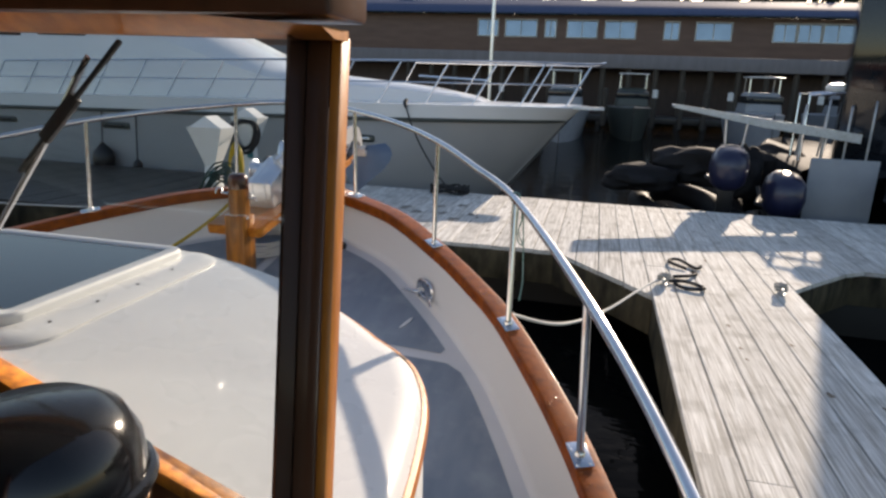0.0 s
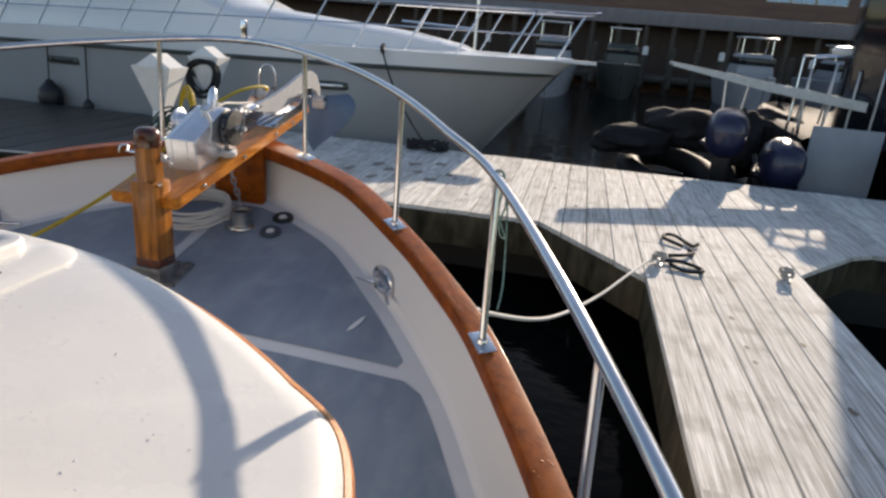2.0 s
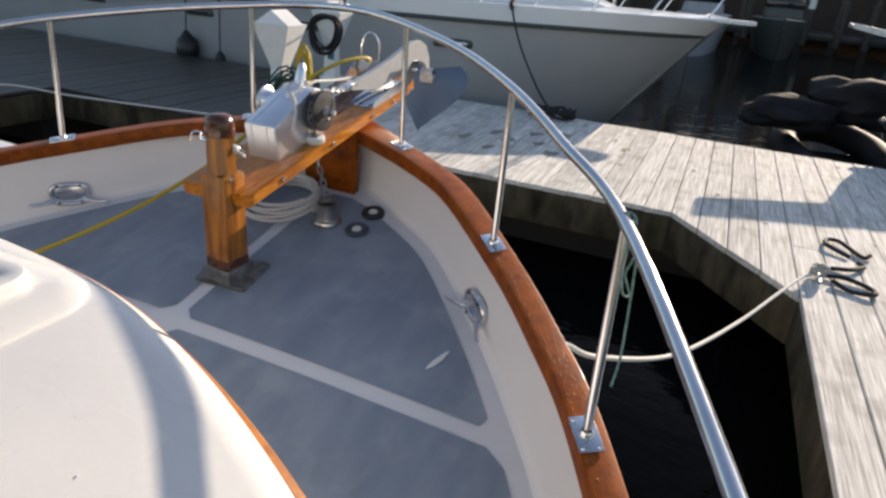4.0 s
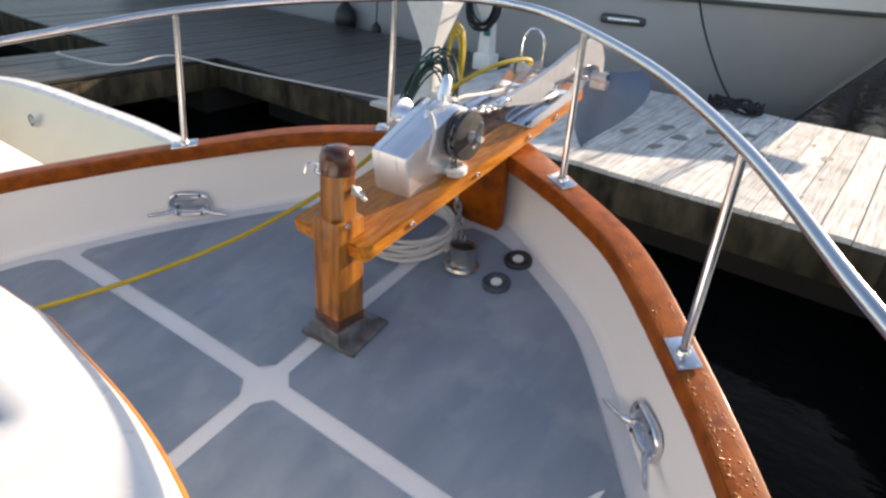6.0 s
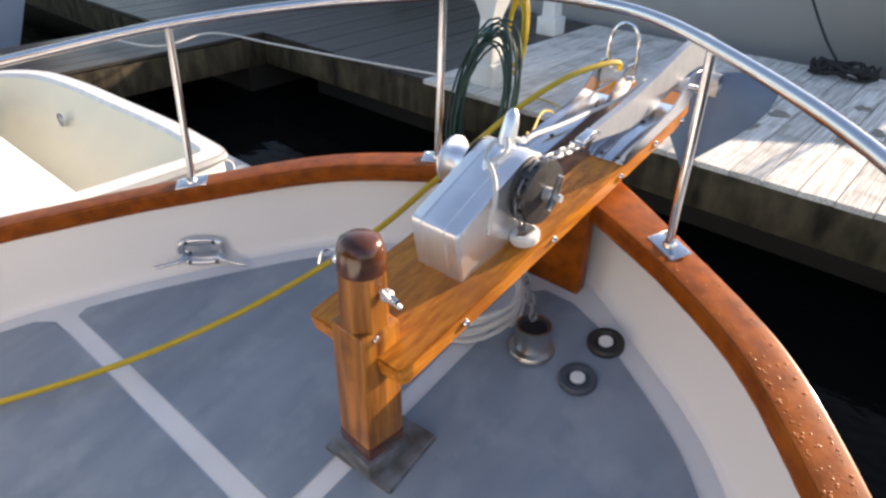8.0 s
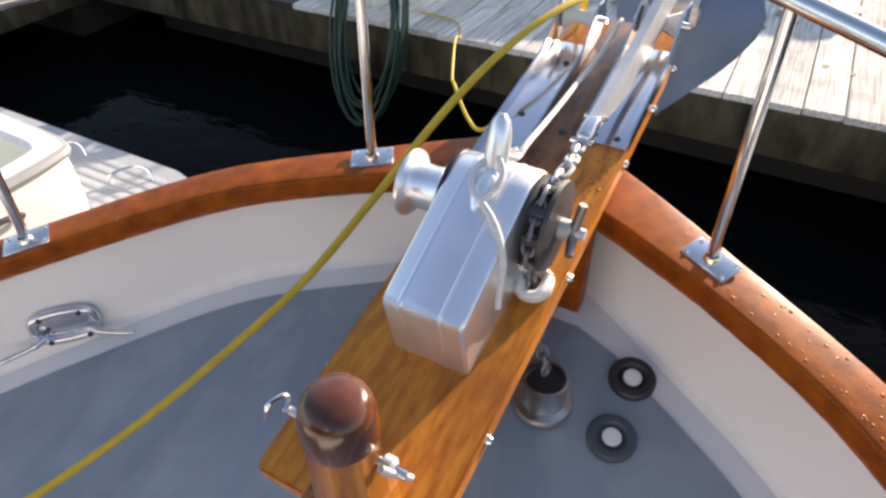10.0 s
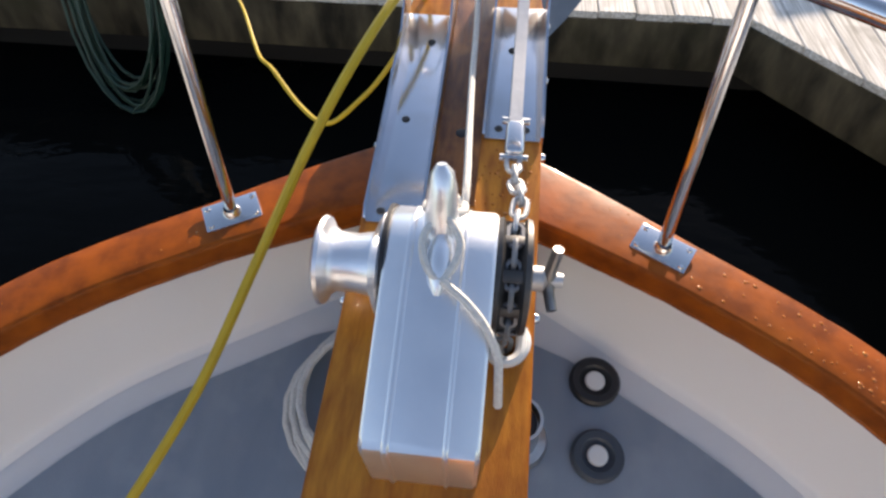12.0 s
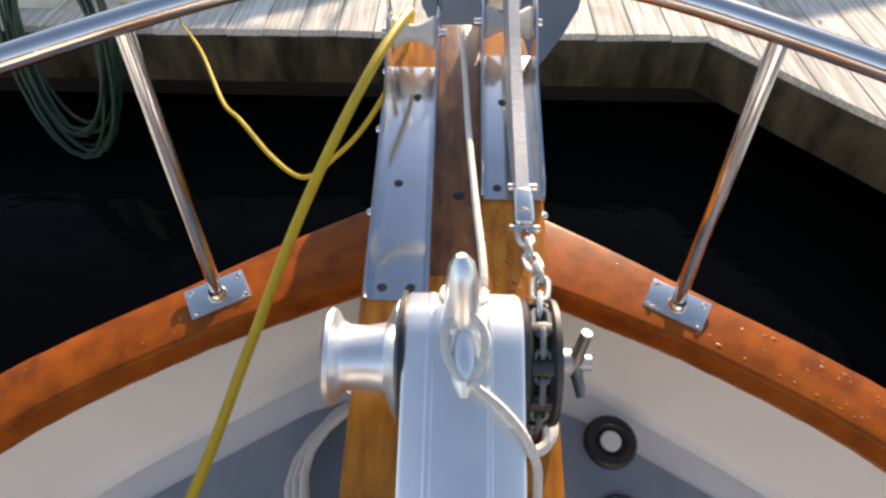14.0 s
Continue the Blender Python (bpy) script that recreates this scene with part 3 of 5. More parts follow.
# ---- bow rail ----
RAIL = [(0.0, 0.945, 1.375), (0.20, 0.925, 1.368), (0.425, 0.825, 1.347), (0.79, 0.585, 1.30), (1.12, 0.27, 1.235), (1.38, -0.03, 1.155), (1.63, -0.36, 1.070), (1.97, -1.21, 0.925), (2.2, -2.0, 0.80), (2.33, -3.0, 0.70), (2.4, -4.5, 0.62), (2.4, -6.5, 0.58)]
rail = thing("bow_rail", "polished stainless bow rail with stanchions on square feet", "railing", (0, 0, 0.6))
half = curve_points(RAIL, 8)
full = [Vector((-p.x, p.y, p.z)) for p in half[:0:-1]] + half
part("top_rail", tube(full, 0.0165, 14), M["steel"], rail, "bright round top rail")


def stanchion(foot, top, yaw):
    f, t = Vector(foot), Vector(top)
    part("stanchion", tube([f, f.lerp(t, 0.5), t], 0.0128, 12), M["steel"], rail)
    slope = math.degrees(math.atan(0.21))
    m = pose(f.x, f.y, f.z + 0.001, 0, 0, 0) @ pose(0, 0, 0, slope, 0, 0) @ pose(0, 0, 0, 0, 0, yaw)
    bm = box(0.115, 0.066, 0.007, (0, 0, 0.0035), bevel=0.003)
    bm = join(bm, turned([(0.02, 0.006), (0.019, 0.012), (0.0135, 0.02)], "z", (0, 0, 0), 14))
    bm.transform(m)
    plate = part("foot_plate", bm, M["steel"], rail, "square stainless foot plate")
    for sx in (-1, 1):
        for sy in (-1, 1):
            b2 = turned([(0.0, 0.0105), (0.004, 0.010), (0.006, 0.007)], "z", (sx * 0.046, sy * 0.022, 0), 8)
            b2.transform(m)
            part("bolt", b2, M["trough"], plate)


for (fx, fy), (tx, ty, tz) in (((0.435, 0.825), (0.425, 0.83, 1.347)), ((1.125, 0.24), (1.12, 0.27, 1.235)), ((1.65, -0.47), (1.63, -0.36, 1.07)), ((1.995, -1.20), (1.97, -1.21, 0.925)), ((2.25, -2.1), (2.22, -2.1, 0.79))):
    ang = {0.435: -28, 1.125: -49, 1.65: -60, 1.995: -70, 2.25: -78}[fx]
    stanchion((fx, fy, cap_z(fy) + 0.002), (tx, ty, tz), ang)
    stanchion((-fx, fy, cap_z(fy) + 0.002), (-tx, ty, tz), -ang)
part("light_stub", join(box(0.028, 0.028, 0.10, (0.02, 0.945, 1.43), bevel=0.004), turned([(0.02, 0), (0.02, 0.05), (0.012, 0.055)], "x", (-0.0, 0.945, 1.375), 14)), M["steel"], rail, "stainless lamp bracket at the rail's apex")

# ---- docks ----
random.seed(4)


def near_edge(x):
    if x < 1.63:
        return 3.90
    if x < 2.585:
        return 3.90 - 1.25 * (x - 1.63) / 0.955
    if x < 3.93:
        return -9.0
    if x < 4.75:
        return 3.3 + 0.95 * (x - 3.93) / 0.82
    return 4.28


FAR = 7.25
dock = thing("floating_dock", "sunlit weathered grey timber dock with a finger pier", "dock", (2, 4, WATER), kind="structure")
FX0, FX1 = 2.585, 3.93               # the finger pier's two sides
boards = [(FX0 + 0.224 * k, FX0 + 0.224 * k + 0.217) for k in range(6)]
boards += [(FX0 - 0.24 * k - 0.24, FX0 - 0.24 * k - 0.008) for k in range(37)]
boards += [(FX1 + 0.24 * k, FX1 + 0.24 * k + 0.232) for k in range(21)]


def board(xa, xb, ya0, ya1, yb):
    bm = bmesh.new()
    j = random.uniform(-0.003, 0.003)
    c = ((xa + xb) / 2, (min(ya0, ya1) + yb) / 2)
    top = [(xa, ya0), (xb, ya1), (xb, yb), (xa, yb)]
    e = 0.005
    lo = [bm.verts.new((px - c[0], py - c[1], -0.045)) for px, py in top]
    mid = [bm.verts.new((px - c[0], py - c[1], -0.005)) for px, py in top]
    sx = (e, -e, -e, e)
    hi = [bm.verts.new((px - c[0] + sx[i], py - c[1], 0)) for i, (px, py) in enumerate(top)]
    for A, B in ((lo, mid), (mid, hi)):
        for i in range(4):
            bm.faces.new((A[i], A[(i + 1) % 4], B[(i + 1) % 4], B[i]))
    bm.faces.new(hi)
    bm.faces.new(lo[::-1])
    # Boards left of -3.5 take the dark colour to paint the yacht's shadow.
    ob = mesh_object("dock_board", bm, M["dock"] if c[0] > -3.5 else M["dock_dark"], smooth=False)
    ob.matrix_world = Matrix.Translation((c[0], c[1], DOCK + j))
    ob.parent = dock
    ob.matrix_parent_inverse = Matrix.Translation(dock.location).inverted()


for xa, xb in boards:
    xm = (xa + xb) / 2
    if FX0 <= xm < FX1:
        yy = FAR + random.uniform(-0.01, 0.01)
        while yy > -9:
            L = random.uniform(3.4, 4.9)
            board(xa, xb, max(-9, yy - L), max(-9, yy - L), yy)
            yy -= L + 0.006
    else:
        y0 = near_edge(xa + 1e-3) if near_edge(xa + 1e-3) > -8 else near_edge(xb)
        y1 = near_edge(xb - 1e-3) if near_edge(xb - 1e-3) > -8 else y0
        board(xa, xb, y0 + random.uniform(-0.008, 0.008), y1 + random.uniform(-0.008, 0.008), FAR + random.uniform(-0.01, 0.01))


def beam(a, b, h=0.34, t=0.07, nm="edge_beam", parent=None, mat=None, z=None):
    a, b = Vector((*a, 0)), Vector((*b, 0))
    d = b - a
    m = Matrix.Translation(((a + b) / 2) + Vector((0, 0, (z if z is not None else DOCK - 0.05) - h / 2))) @ Matrix.Rotation(math.atan2(d.y, d.x), 4, "Z")
    bm = box(d.length, t, h, bevel=0.008)
    bm.transform(m)
    return part(nm, bm, mat or M["fascia"], parent or dock, "dark algae-stained edge beam" if not mat else "")


beam((-6.2, 3.94), (1.64, 3.94))
beam((1.62, 3.95), (2.61, 2.69))
beam((2.625, 2.68), (2.625, -8.9))
beam((3.89, 3.32), (3.89, -8.9))
beam((3.88, 3.32), (4.77, 4.34))
beam((4.76, 4.32), (9.0, 4.32))
beam((-6.2, 7.2), (9.0, 7.2))
part("float", join(box(14.6, 2.7, 0.62, (1.6, 5.65, -0.75), bevel=0.02), box(0.9, 11.5, 0.62, (3.26, -2.9, -0.75), bevel=0.02)), M["foam"], dock)

# port dock: old damp boards, coloured darker for shade, running on to the left
dock2 = thing("old_dock", "damp old timber dock, its shade partly painted dark", "dock", (-9, 4, WATER), kind="structure")
x = -6.18
k = 0
while x > -16:
    w = 0.225
    ya = 0.0 if x > -7.5 else 3.2
    b2 = box(w, 7.25 - ya, 0.04, (0, 0, 0), bevel=0.004, seg=1)
    ob = mesh_object("dock_board", b2, M["dock_dark"], smooth=False)
    ob.matrix_world = Matrix.Translation((x - w / 2, (7.25 + ya) / 2, DOCK - 0.02 + random.uniform(-0.003, 0.003)))
    ob.parent = dock2
    ob.matrix_parent_inverse = Matrix.Translation(dock2.location).inverted()
    x -= w + 0.01
beam((-6.2, 3.9), (-6.2, 0.0), parent=dock2)
beam((-6.2, 0.0), (-7.6, 0.0), parent=dock2)
beam((-7.6, 0.0), (-7.6, 3.2), parent=dock2)
beam((-7.6, 3.2), (-16, 3.2), parent=dock2)
beam((-6.2, 7.2), (-16, 7.2), parent=dock2)
part("float", box(9.4, 3.4, 0.62, (-11, 5.4, -0.75), bevel=0.02), M["foam"], dock2)

# ---- bow plank ----
def plank_z(y):
    return 0.717 + 0.19 * y


PX = 0.018
SL = math.degrees(math.atan(0.19))
plank = thing("bow_plank", "varnished orange timber anchor plank over the bow", "anchor plank", (PX, 0.8, 0.8))


def on_plank(x, y, h=0.0):
    return Vector((x, y, plank_z(y) + h))


def to_plank(bm, x, y, h=0.0):
    bm.transform(Matrix.Translation(on_plank(x, y, h)) @ pose(0, 0, 0, SL))
    return bm


bm = prism([(-0.168, 0.025), (-0.160, 0.012), (0.156, 0.012), (0.168, 0.025), (0.168, 1.36), (0.15, 1.50), (0.10, 1.53), (-0.10, 1.53), (-0.15, 1.50), (-0.168, 1.36)], -0.055, 0.0, 0.005)
bm.transform(Matrix.Translation((PX, 0.0, plank_z(0))) @ pose(0, 0, 0, SL))
part("board", bm, M["plank"], plank)
part("inlay", to_plank(box(0.090, 0.70, 0.003, (0, 0, 0.001), bevel=0.001), 0.017, 1.165), M["inlay"], plank, "dark worn wood between the rollers")
part("drain_hole", to_plank(turned([(0.012, 0.0028), (0.009, 0.0045), (0.0, 0.003)], "z", (0, 0, 0), 14), 0.020, 1.0), M["black"], plank)
for yy in (0.24, 0.62, 0.98, 1.2, 1.38):
    for sx in (-1, 1):
        b2 = turned([(0.0, 0.012), (0.007, 0.010), (0.010, 0.004), (0.010, 0.0)], "x", (0, 0, 0), 10)
        if sx < 0:
            b2.transform(pose(0, 0, 0, 0, 180, 0))
        part("side_bolt", to_plank(b2, PX + sx * 0.168, yy, -0.028), M["steel"], plank)

# ---- samson post ----
post = thing("samson_post", "varnished square timber samson post with rounded head", "post", (0.045, 0.06, 0.3))
px, py = 0.050, 0.034
dz = deck_z(py)
part("foot_plate", box(0.24, 0.20, 0.022, (px - 0.005, py + 0.032, dz + 0.017), m=pose(0, 0, 0, 11, 0, 4), bevel=0.006), M["dull_plate"], post, "dull stainless deck plate")
part("collar", box(0.146, 0.146, 0.06, (px, py, dz + 0.045), m=pose(0, 0, 0, 0, 0, -3), bevel=0.004), M["dull_plate"], post)
part("lower_post", box(0.120, 0.118, 0.455, (px, py, dz + 0.245), m=pose(0, 0, 0, 0, 0, -3), bevel=0.009), M["post"], post)
part("damp_band", box(0.1225, 0.1205, 0.05, (px, py, dz + 0.092), m=pose(0, 0, 0, 0, 0, -3), bevel=0.008), M["head_dark"], post, "dark damp wood above the foot")
bm = lathe([(0.062, -0.02), (0.060, 0.03), (0.056, 0.19), (0.054, 0.235), (0.047, 0.256), (0.034, 0.265), (0.0, 0.268)], 8, pose(px, py, 0.752, 0, 0, 19.5))
bmesh.ops.bevel(bm, geom=[e for e in bm.edges if abs(e.verts[0].co.z - e.verts[1].co.z) > 0.02], offset=0.006, segments=2, affect="EDGES")
part("head", bm, M["post"], post, "rounded eight-sided post head")
part("head_top", lathe([(0.0560, 0.185), (0.0570, 0.19), (0.0552, 0.236), (0.0482, 0.257), (0.035, 0.2665), (0.0, 0.2695)], 24, pose(px, py, 0.752)), M["head_dark"], post, "dark wet varnish on the head")
part("cross_pin", tube([(px - 0.115, py + 0.01, 0.905), (px + 0.10, py + 0.01, 0.885)], 0.0075, 10), M["steel"], post, "stainless cross pin")
wing = join(turned([(0.016, 0), (0.016, 0.014), (0.009, 0.02)], "x", (px + 0.062, py + 0.01, 0.888), 12), tube([(px + 0.072, py - 0.012, 0.915), (px + 0.078, py + 0.0, 0.893), (px + 0.10, py + 0.02, 0.865)], 0.006, 8))
part("wing_nut", wing, M["galv"], post)
part("pin_clip", tube(curve_points([(px - 0.105, py, 0.91), (px - 0.115, py + 0.02, 0.925), (px - 0.125, py - 0.01, 0.93), (px - 0.13, py - 0.02, 0.90)], 5), 0.004, 6), M["steel"], post)
part("bolt", turned([(0, 0.01), (0.008, 0.008), (0.010, 0)], "x", (px + 0.057, py - 0.02, 0.775), 10), M["steel"], post)

# ---- windlass ----
wl = thing("anchor_windlass", "cast aluminium anchor windlass with rope drum and chain gypsy", "windlass", (0.03, 0.45, 0.8))
WX0, WX1 = -0.052, 0.109
WY, WZ = 0.585, 0.128                # axle, above the plank
side = []
RH = 0.096
for a in range(-60, 109, 8):
    side.append((RH * math.cos(radians(a)), RH * math.sin(radians(a))))
profile = [(0.060, -WZ), *side, (-0.16, 0.060), (-0.278, 0.030), (-0.292, 0.024), (-0.297, 0.012), (-0.297, -WZ)]


def housing(x0, x1, grow=0.0):
    rows = []
    for x in (x0, x0 + 0.006, x1 - 0.006, x1):
        k = -0.004 if x in (x0, x1) else 0.0
        rows.append([(x, (y if y > -0.2 else y) * (1 + (grow + k) / 0.2), z + (grow + k if z > -WZ + 0.01 else 0)) for y, z in profile])
    bm = loft(rows, closed_u=True)
    bm.faces.new([v for v in bm.verts][:len(profile)])
    bm.faces.new([v for v in bm.verts][-len(profile):][::-1])
    bmesh.ops.recalc_face_normals(bm, faces=bm.faces)
    return to_plank(bm, 0, WY, WZ)


part("housing", housing(WX0, WX1), M["alu"], wl, "brushed aluminium gear case")
part("case_band", housing(WX0 + 0.028, WX0 + 0.045, 0.002), M["alu"], wl)
part("case_band", housing(WX1 - 0.052, WX1 - 0.038, 0.002), M["alu"], wl)
part("gasket", to_plank(turned([(0.0, 0), (0.099, 0), (0.099, 0.006), (0.0, 0.006)], "x", (WX0 - 0.006, 0, 0), 28), 0, WY, WZ), M["black"], wl)
drum = [(0.0, 0.0), (0.084, 0.0), (0.086, 0.006), (0.076, 0.014), (0.052, 0.024), (0.047, 0.05), (0.048, 0.078), (0.055, 0.090), (0.070, 0.098), (0.072, 0.104), (0.065, 0.109), (0.0, 0.111)]
b2 = turned(drum, "x", (0, 0, 0), 32)
b2.transform(pose(0, 0, 0, 0, 180, 0))
part("rope_drum", to_plank(b2, WX0 - 0.006, WY, WZ), M["alu"], wl, "smooth aluminium rope drum")
gyp = [(0.0, 0.0), (0.090, 0.0), (0.092, 0.008), (0.074, 0.018), (0.067, 0.026), (0.074, 0.034), (0.092, 0.044), (0.090, 0.052), (0.06, 0.056), (0.0, 0.056)]
gy = part("chain_gypsy", to_plank(turned(gyp, "x", (WX1, 0, 0), 30), 0, WY, WZ), M["chain"], wl, "dark worn chain gypsy")
for k in range(9):
    a = 2 * math.pi * k / 9
    part("tooth", to_plank(box(0.05, 0.018, 0.02, (WX1 + 0.026, 0.076 * math.cos(a), 0.076 * math.sin(a)), m=pose(0, 0, 0, math.degrees(a), 0, 0), bevel=0.004), 0, WY, WZ), M["chain"], gy)
part("brake_hub", to_plank(turned([(0.02, 0), (0.02, 0.02), (0.013, 0.026), (0.011, 0.05), (0, 0.05)], "x", (WX1 + 0.056, 0, 0), 16), 0, WY, WZ), M["galv"], wl)
b2 = tube([(WX1 + 0.092, 0.020, 0.058), (WX1 + 0.087, 0.010, 0.026), (WX1 + 0.082, 0.0, 0.0), (WX1 + 0.086, -0.018, -0.010), (WX1 + 0.092, -0.046, -0.016)], [0.0085, 0.009, 0.014, 0.009, 0.0085], 10)
part("brake_handle", to_plank(b2, 0, WY, WZ), M["dull_plate"], wl, "wing-shaped brake handle")
b2 = tube([(0.027, 0.012, 0.080), (0.026, 0.028, 0.118), (0.025, 0.046, 0.150), (0.024, 0.058, 0.172), (0.023, 0.064, 0.183)], [0.028, 0.024, 0.022, 0.017, 0.007], 16)
b2 = join(b2, tube([(0.030, y, h) for y, h in ((-0.004, 0.092), (-0.028, 0.092), (-0.050, 0.088), (-0.070, 0.083), (-0.086, 0.078))], [0.017, 0.0205, 0.020, 0.015, 0.005], 16))
part("rope_horn", to_plank(b2, 0, WY, WZ), M["alu"], wl, "cast aluminium belaying horn")
part("chain_stripper", to_plank(join(tube(curve_points([(WX1 + 0.005, -0.06, -0.095), (WX1 + 0.02, -0.10, -0.10), (WX1 + 0.05, -0.09, -0.10), (WX1 + 0.055, -0.04, -0.10)], 6), 0.009, 8), turned([(0.040, 0), (0.043, 0.022), (0.036, 0.026), (0.028, 0.022), (0.027, 0)], "z", (WX1 + 0.028, -0.062, -WZ), 22)), 0, WY, WZ), M["white_plastic"], wl, "white chain guide ring")

# lashing line on the windlass, leading forward
lash = thing("lashing_line", "thin white lashing line tied round the windlass horn", "rope", (0.03, 0.6, 1.0))
P = lambda x, y, h: on_plank(x, WY + y, WZ + h)
def on_barrel(x, a, rad):
    """A place over the round of the case, kept above its flat run aft."""
    y, z = rad * math.cos(radians(a)), rad * math.sin(radians(a))
    if y < -0.04:
        z = max(z, 0.0945 + 0.453 * (y + 0.0475))
    return Vector((x, WY + y, plank_z(WY) + WZ + z))


tail = [P(0.129, -0.195, -0.02), P(0.126, -0.182, 0.020), P(0.122, -0.165, 0.050), P(0.104, -0.142, 0.079), P(0.078, -0.118, 0.092), on_barrel(0.052, 142, 0.125), on_barrel(0.037, 137, 0.124)]
knot = [on_barrel(0.037, 138, 0.118), on_barrel(0.055, 121, 0.111), on_barrel(0.055, 105, 0.112), on_barrel(0.029, 92, 0.128), on_barrel(0.002, 80, 0.114), on_barrel(0.004, 64, 0.113), on_barrel(0.028, 58, 0.114), on_barrel(0.052, 64, 0.113), on_barrel(0.056, 80, 0.114), on_barrel(0.030, 90, 0.118), on_barrel(0.006, 103, 0.112), on_barrel(0.006, 120, 0.111), on_barrel(0.022, 134, 0.116), on_barrel(0.037, 139, 0.112)]
lead = [on_barrel(0.040, 60, 0.120), on_barrel(0.054, 66, 0.112), P(0.055, 0.09, 0.092), P(0.046, 0.25, 0.045), P(0.036, 0.45, -0.005), P(0.030, 0.62, -0.046), P(0.020, 0.83, -0.068)]
for nm, ctrl in (("tail", tail), ("knot", knot), ("lead", lead)):
    part(nm, tube(curve_points(ctrl, 8), 0.0062, 8), M["rope_white"], lash)

# chain over the gypsy and down the pipe
def chain_link(R=0.017, L=0.010, r=0.0045):
    pts = []
    for k in range(16):
        a = 2 * math.pi * k / 16
        pts.append((0.011 * math.cos(a), 0.011 * math.sin(a) + (L if math.sin(a) > 0.001 else (-L if math.sin(a) < -0.001 else 0)), 0))
    return tube(pts, r, 6, closed=True)


chain = thing("anchor_chain", "galvanised anchor chain over the gypsy to the swivel", "chain", (0.15, 0.6, 0.95))
cx = WX1 + 0.026
cp = [P(0.126, 0.195, 0.024), P(0.132, 0.14, 0.040), P(0.140, 0.09, 0.062)]
for a in range(60, 231, 12):
    cp.append(P(cx, 0.080 * math.cos(radians(a)), 0.080 * math.sin(radians(a))))
cp += [P(cx, -0.05, -0.12), P(cx, -0.045, -0.16), Vector((0.178, 0.56, 0.60)), Vector((0.182, 0.572, 0.54))]
cp = curve_points(cp, 10)
dist, step, i = 0.0, 0.0315, 0
nxt = 0.0
roll = 0
for a, b in zip(cp, cp[1:]):
    seg_len = (b - a).length
    while nxt <= dist + seg_len:
        p = a.lerp(b, (nxt - dist) / max(seg_len, 1e-9))
        q = (b - a).to_track_quat("Y", "Z").to_matrix().to_4x4()
        lk = chain_link()
        lk.transform(Matrix.Translation(p) @ q @ Matrix.Rotation(math.pi / 2 * roll, 4, "Y"))
        part("link", lk, M["galv"] if p.y > 0.62 else M["chain_mid"], chain)
        roll = 1 - roll
        nxt += step
    dist += seg_len
sw = to_plank(join(box(0.034, 0.075, 0.03, (0, 0.02, 0.0), bevel=0.009, seg=3), tube([(-0.024, 0.065, 0), (0.024, 0.065, 0)], 0.006, 8), tube([(-0.024, -0.02, 0), (0.024, -0.02, 0)], 0.006, 8)), 0.126, 0.815, 0.152)
part("swivel", sw, M["steel"], chain, "polished anchor swivel")

# ---- bow roller channels ----
def channel(name, x0, x1, y0, y1, wall, label):
    th = thing(name, label, "bow roller", ((x0 + x1) / 2, (y0 + y1) / 2, plank_z(y0)))
    w = x1 - x0
    L = (y1 - y0)
    base = box(w, L, 0.005, (0, 0, 0.004), bevel=0.001)
    part("base_plate", to_plank(base, (x0 + x1) / 2, (y0 + y1) / 2), M["trough"], th)
    for sx in (-1, 1):
        fl2 = bmesh.new()
        o = [(-L / 2, 0.0), (L / 2, 0.0), (L / 2 + 0.09, 0.05), (L / 2 + 0.10, 0.10), (L / 2 + 0.03, 0.115), (L / 2 - 0.10, wall + 0.015), (-L / 2 + 0.02, wall), (-L / 2, wall * 0.5)]
        fl2 = loft([[(sx * w / 2 + dx, a, b + 0.002) for a, b in o] for dx in (-0.0025, 0.0025)], closed_u=True)
        vs = [v for v in fl2.verts]
        fl2.faces.new(vs[:len(o)])
        fl2.faces.new(vs[len(o):][::-1])
        part("side_flange", to_plank(fl2, (x0 + x1) / 2, (y0 + y1) / 2), M["trough"], th)
    for yy, xs in ((y0 + 0.03, (0.25, 0.72)), (y0 + 0.263, (0.38,)), (y0 + 0.50, (0.62,)), (y0 + 0.70, (0.35,))):
        if yy > y1 - 0.1:
            continue
        for u in xs:
            part("bolt_head", to_plank(turned([(0, 0.012), (0.006, 0.011), (0.009, 0.0075)], "z", (0, 0, 0), 10), x0 + u * w, yy), M["chain"], th)
    roller = turned([(0.0, -w / 2 + 0.006), (0.034, -w / 2 + 0.006), (0.036, -w / 2 + 0.012), (0.020, -0.015), (0.018, 0.0), (0.020, 0.015), (0.036, w / 2 - 0.012), (0.034, w / 2 - 0.006), (0.0, w / 2 - 0.006)], "x", (0, 0, 0), 24)
    part("roller", to_plank(roller, (x0 + x1) / 2, y1 + 0.035, 0.06), M["white_plastic"], th, "white nylon roller")
    part("axle", to_plank(tube([(-w / 2 - 0.018, 0, 0), (w / 2 + 0.018, 0, 0)], 0.009, 10), (x0 + x1) / 2, y1 + 0.035, 0.06), M["steel"], th)
    return th


chL = channel("port_roller_channel", -0.140, -0.032, 0.76, 1.36, 0.030, "stainless bow roller channel with white nylon roller")
chR = channel("starboard_roller_channel", 0.066, 0.184, 0.985, 1.40, 0.034, "stainless bow roller channel holding the anchor shank")
bail = curve_points([(-0.140, 1.42, 0.08), (-0.142, 1.42, 0.17), (-0.12, 1.42, 0.22), (-0.086, 1.42, 0.235), (-0.05, 1.42, 0.22), (-0.030, 1.42, 0.17), (-0.032, 1.42, 0.08)], 6)
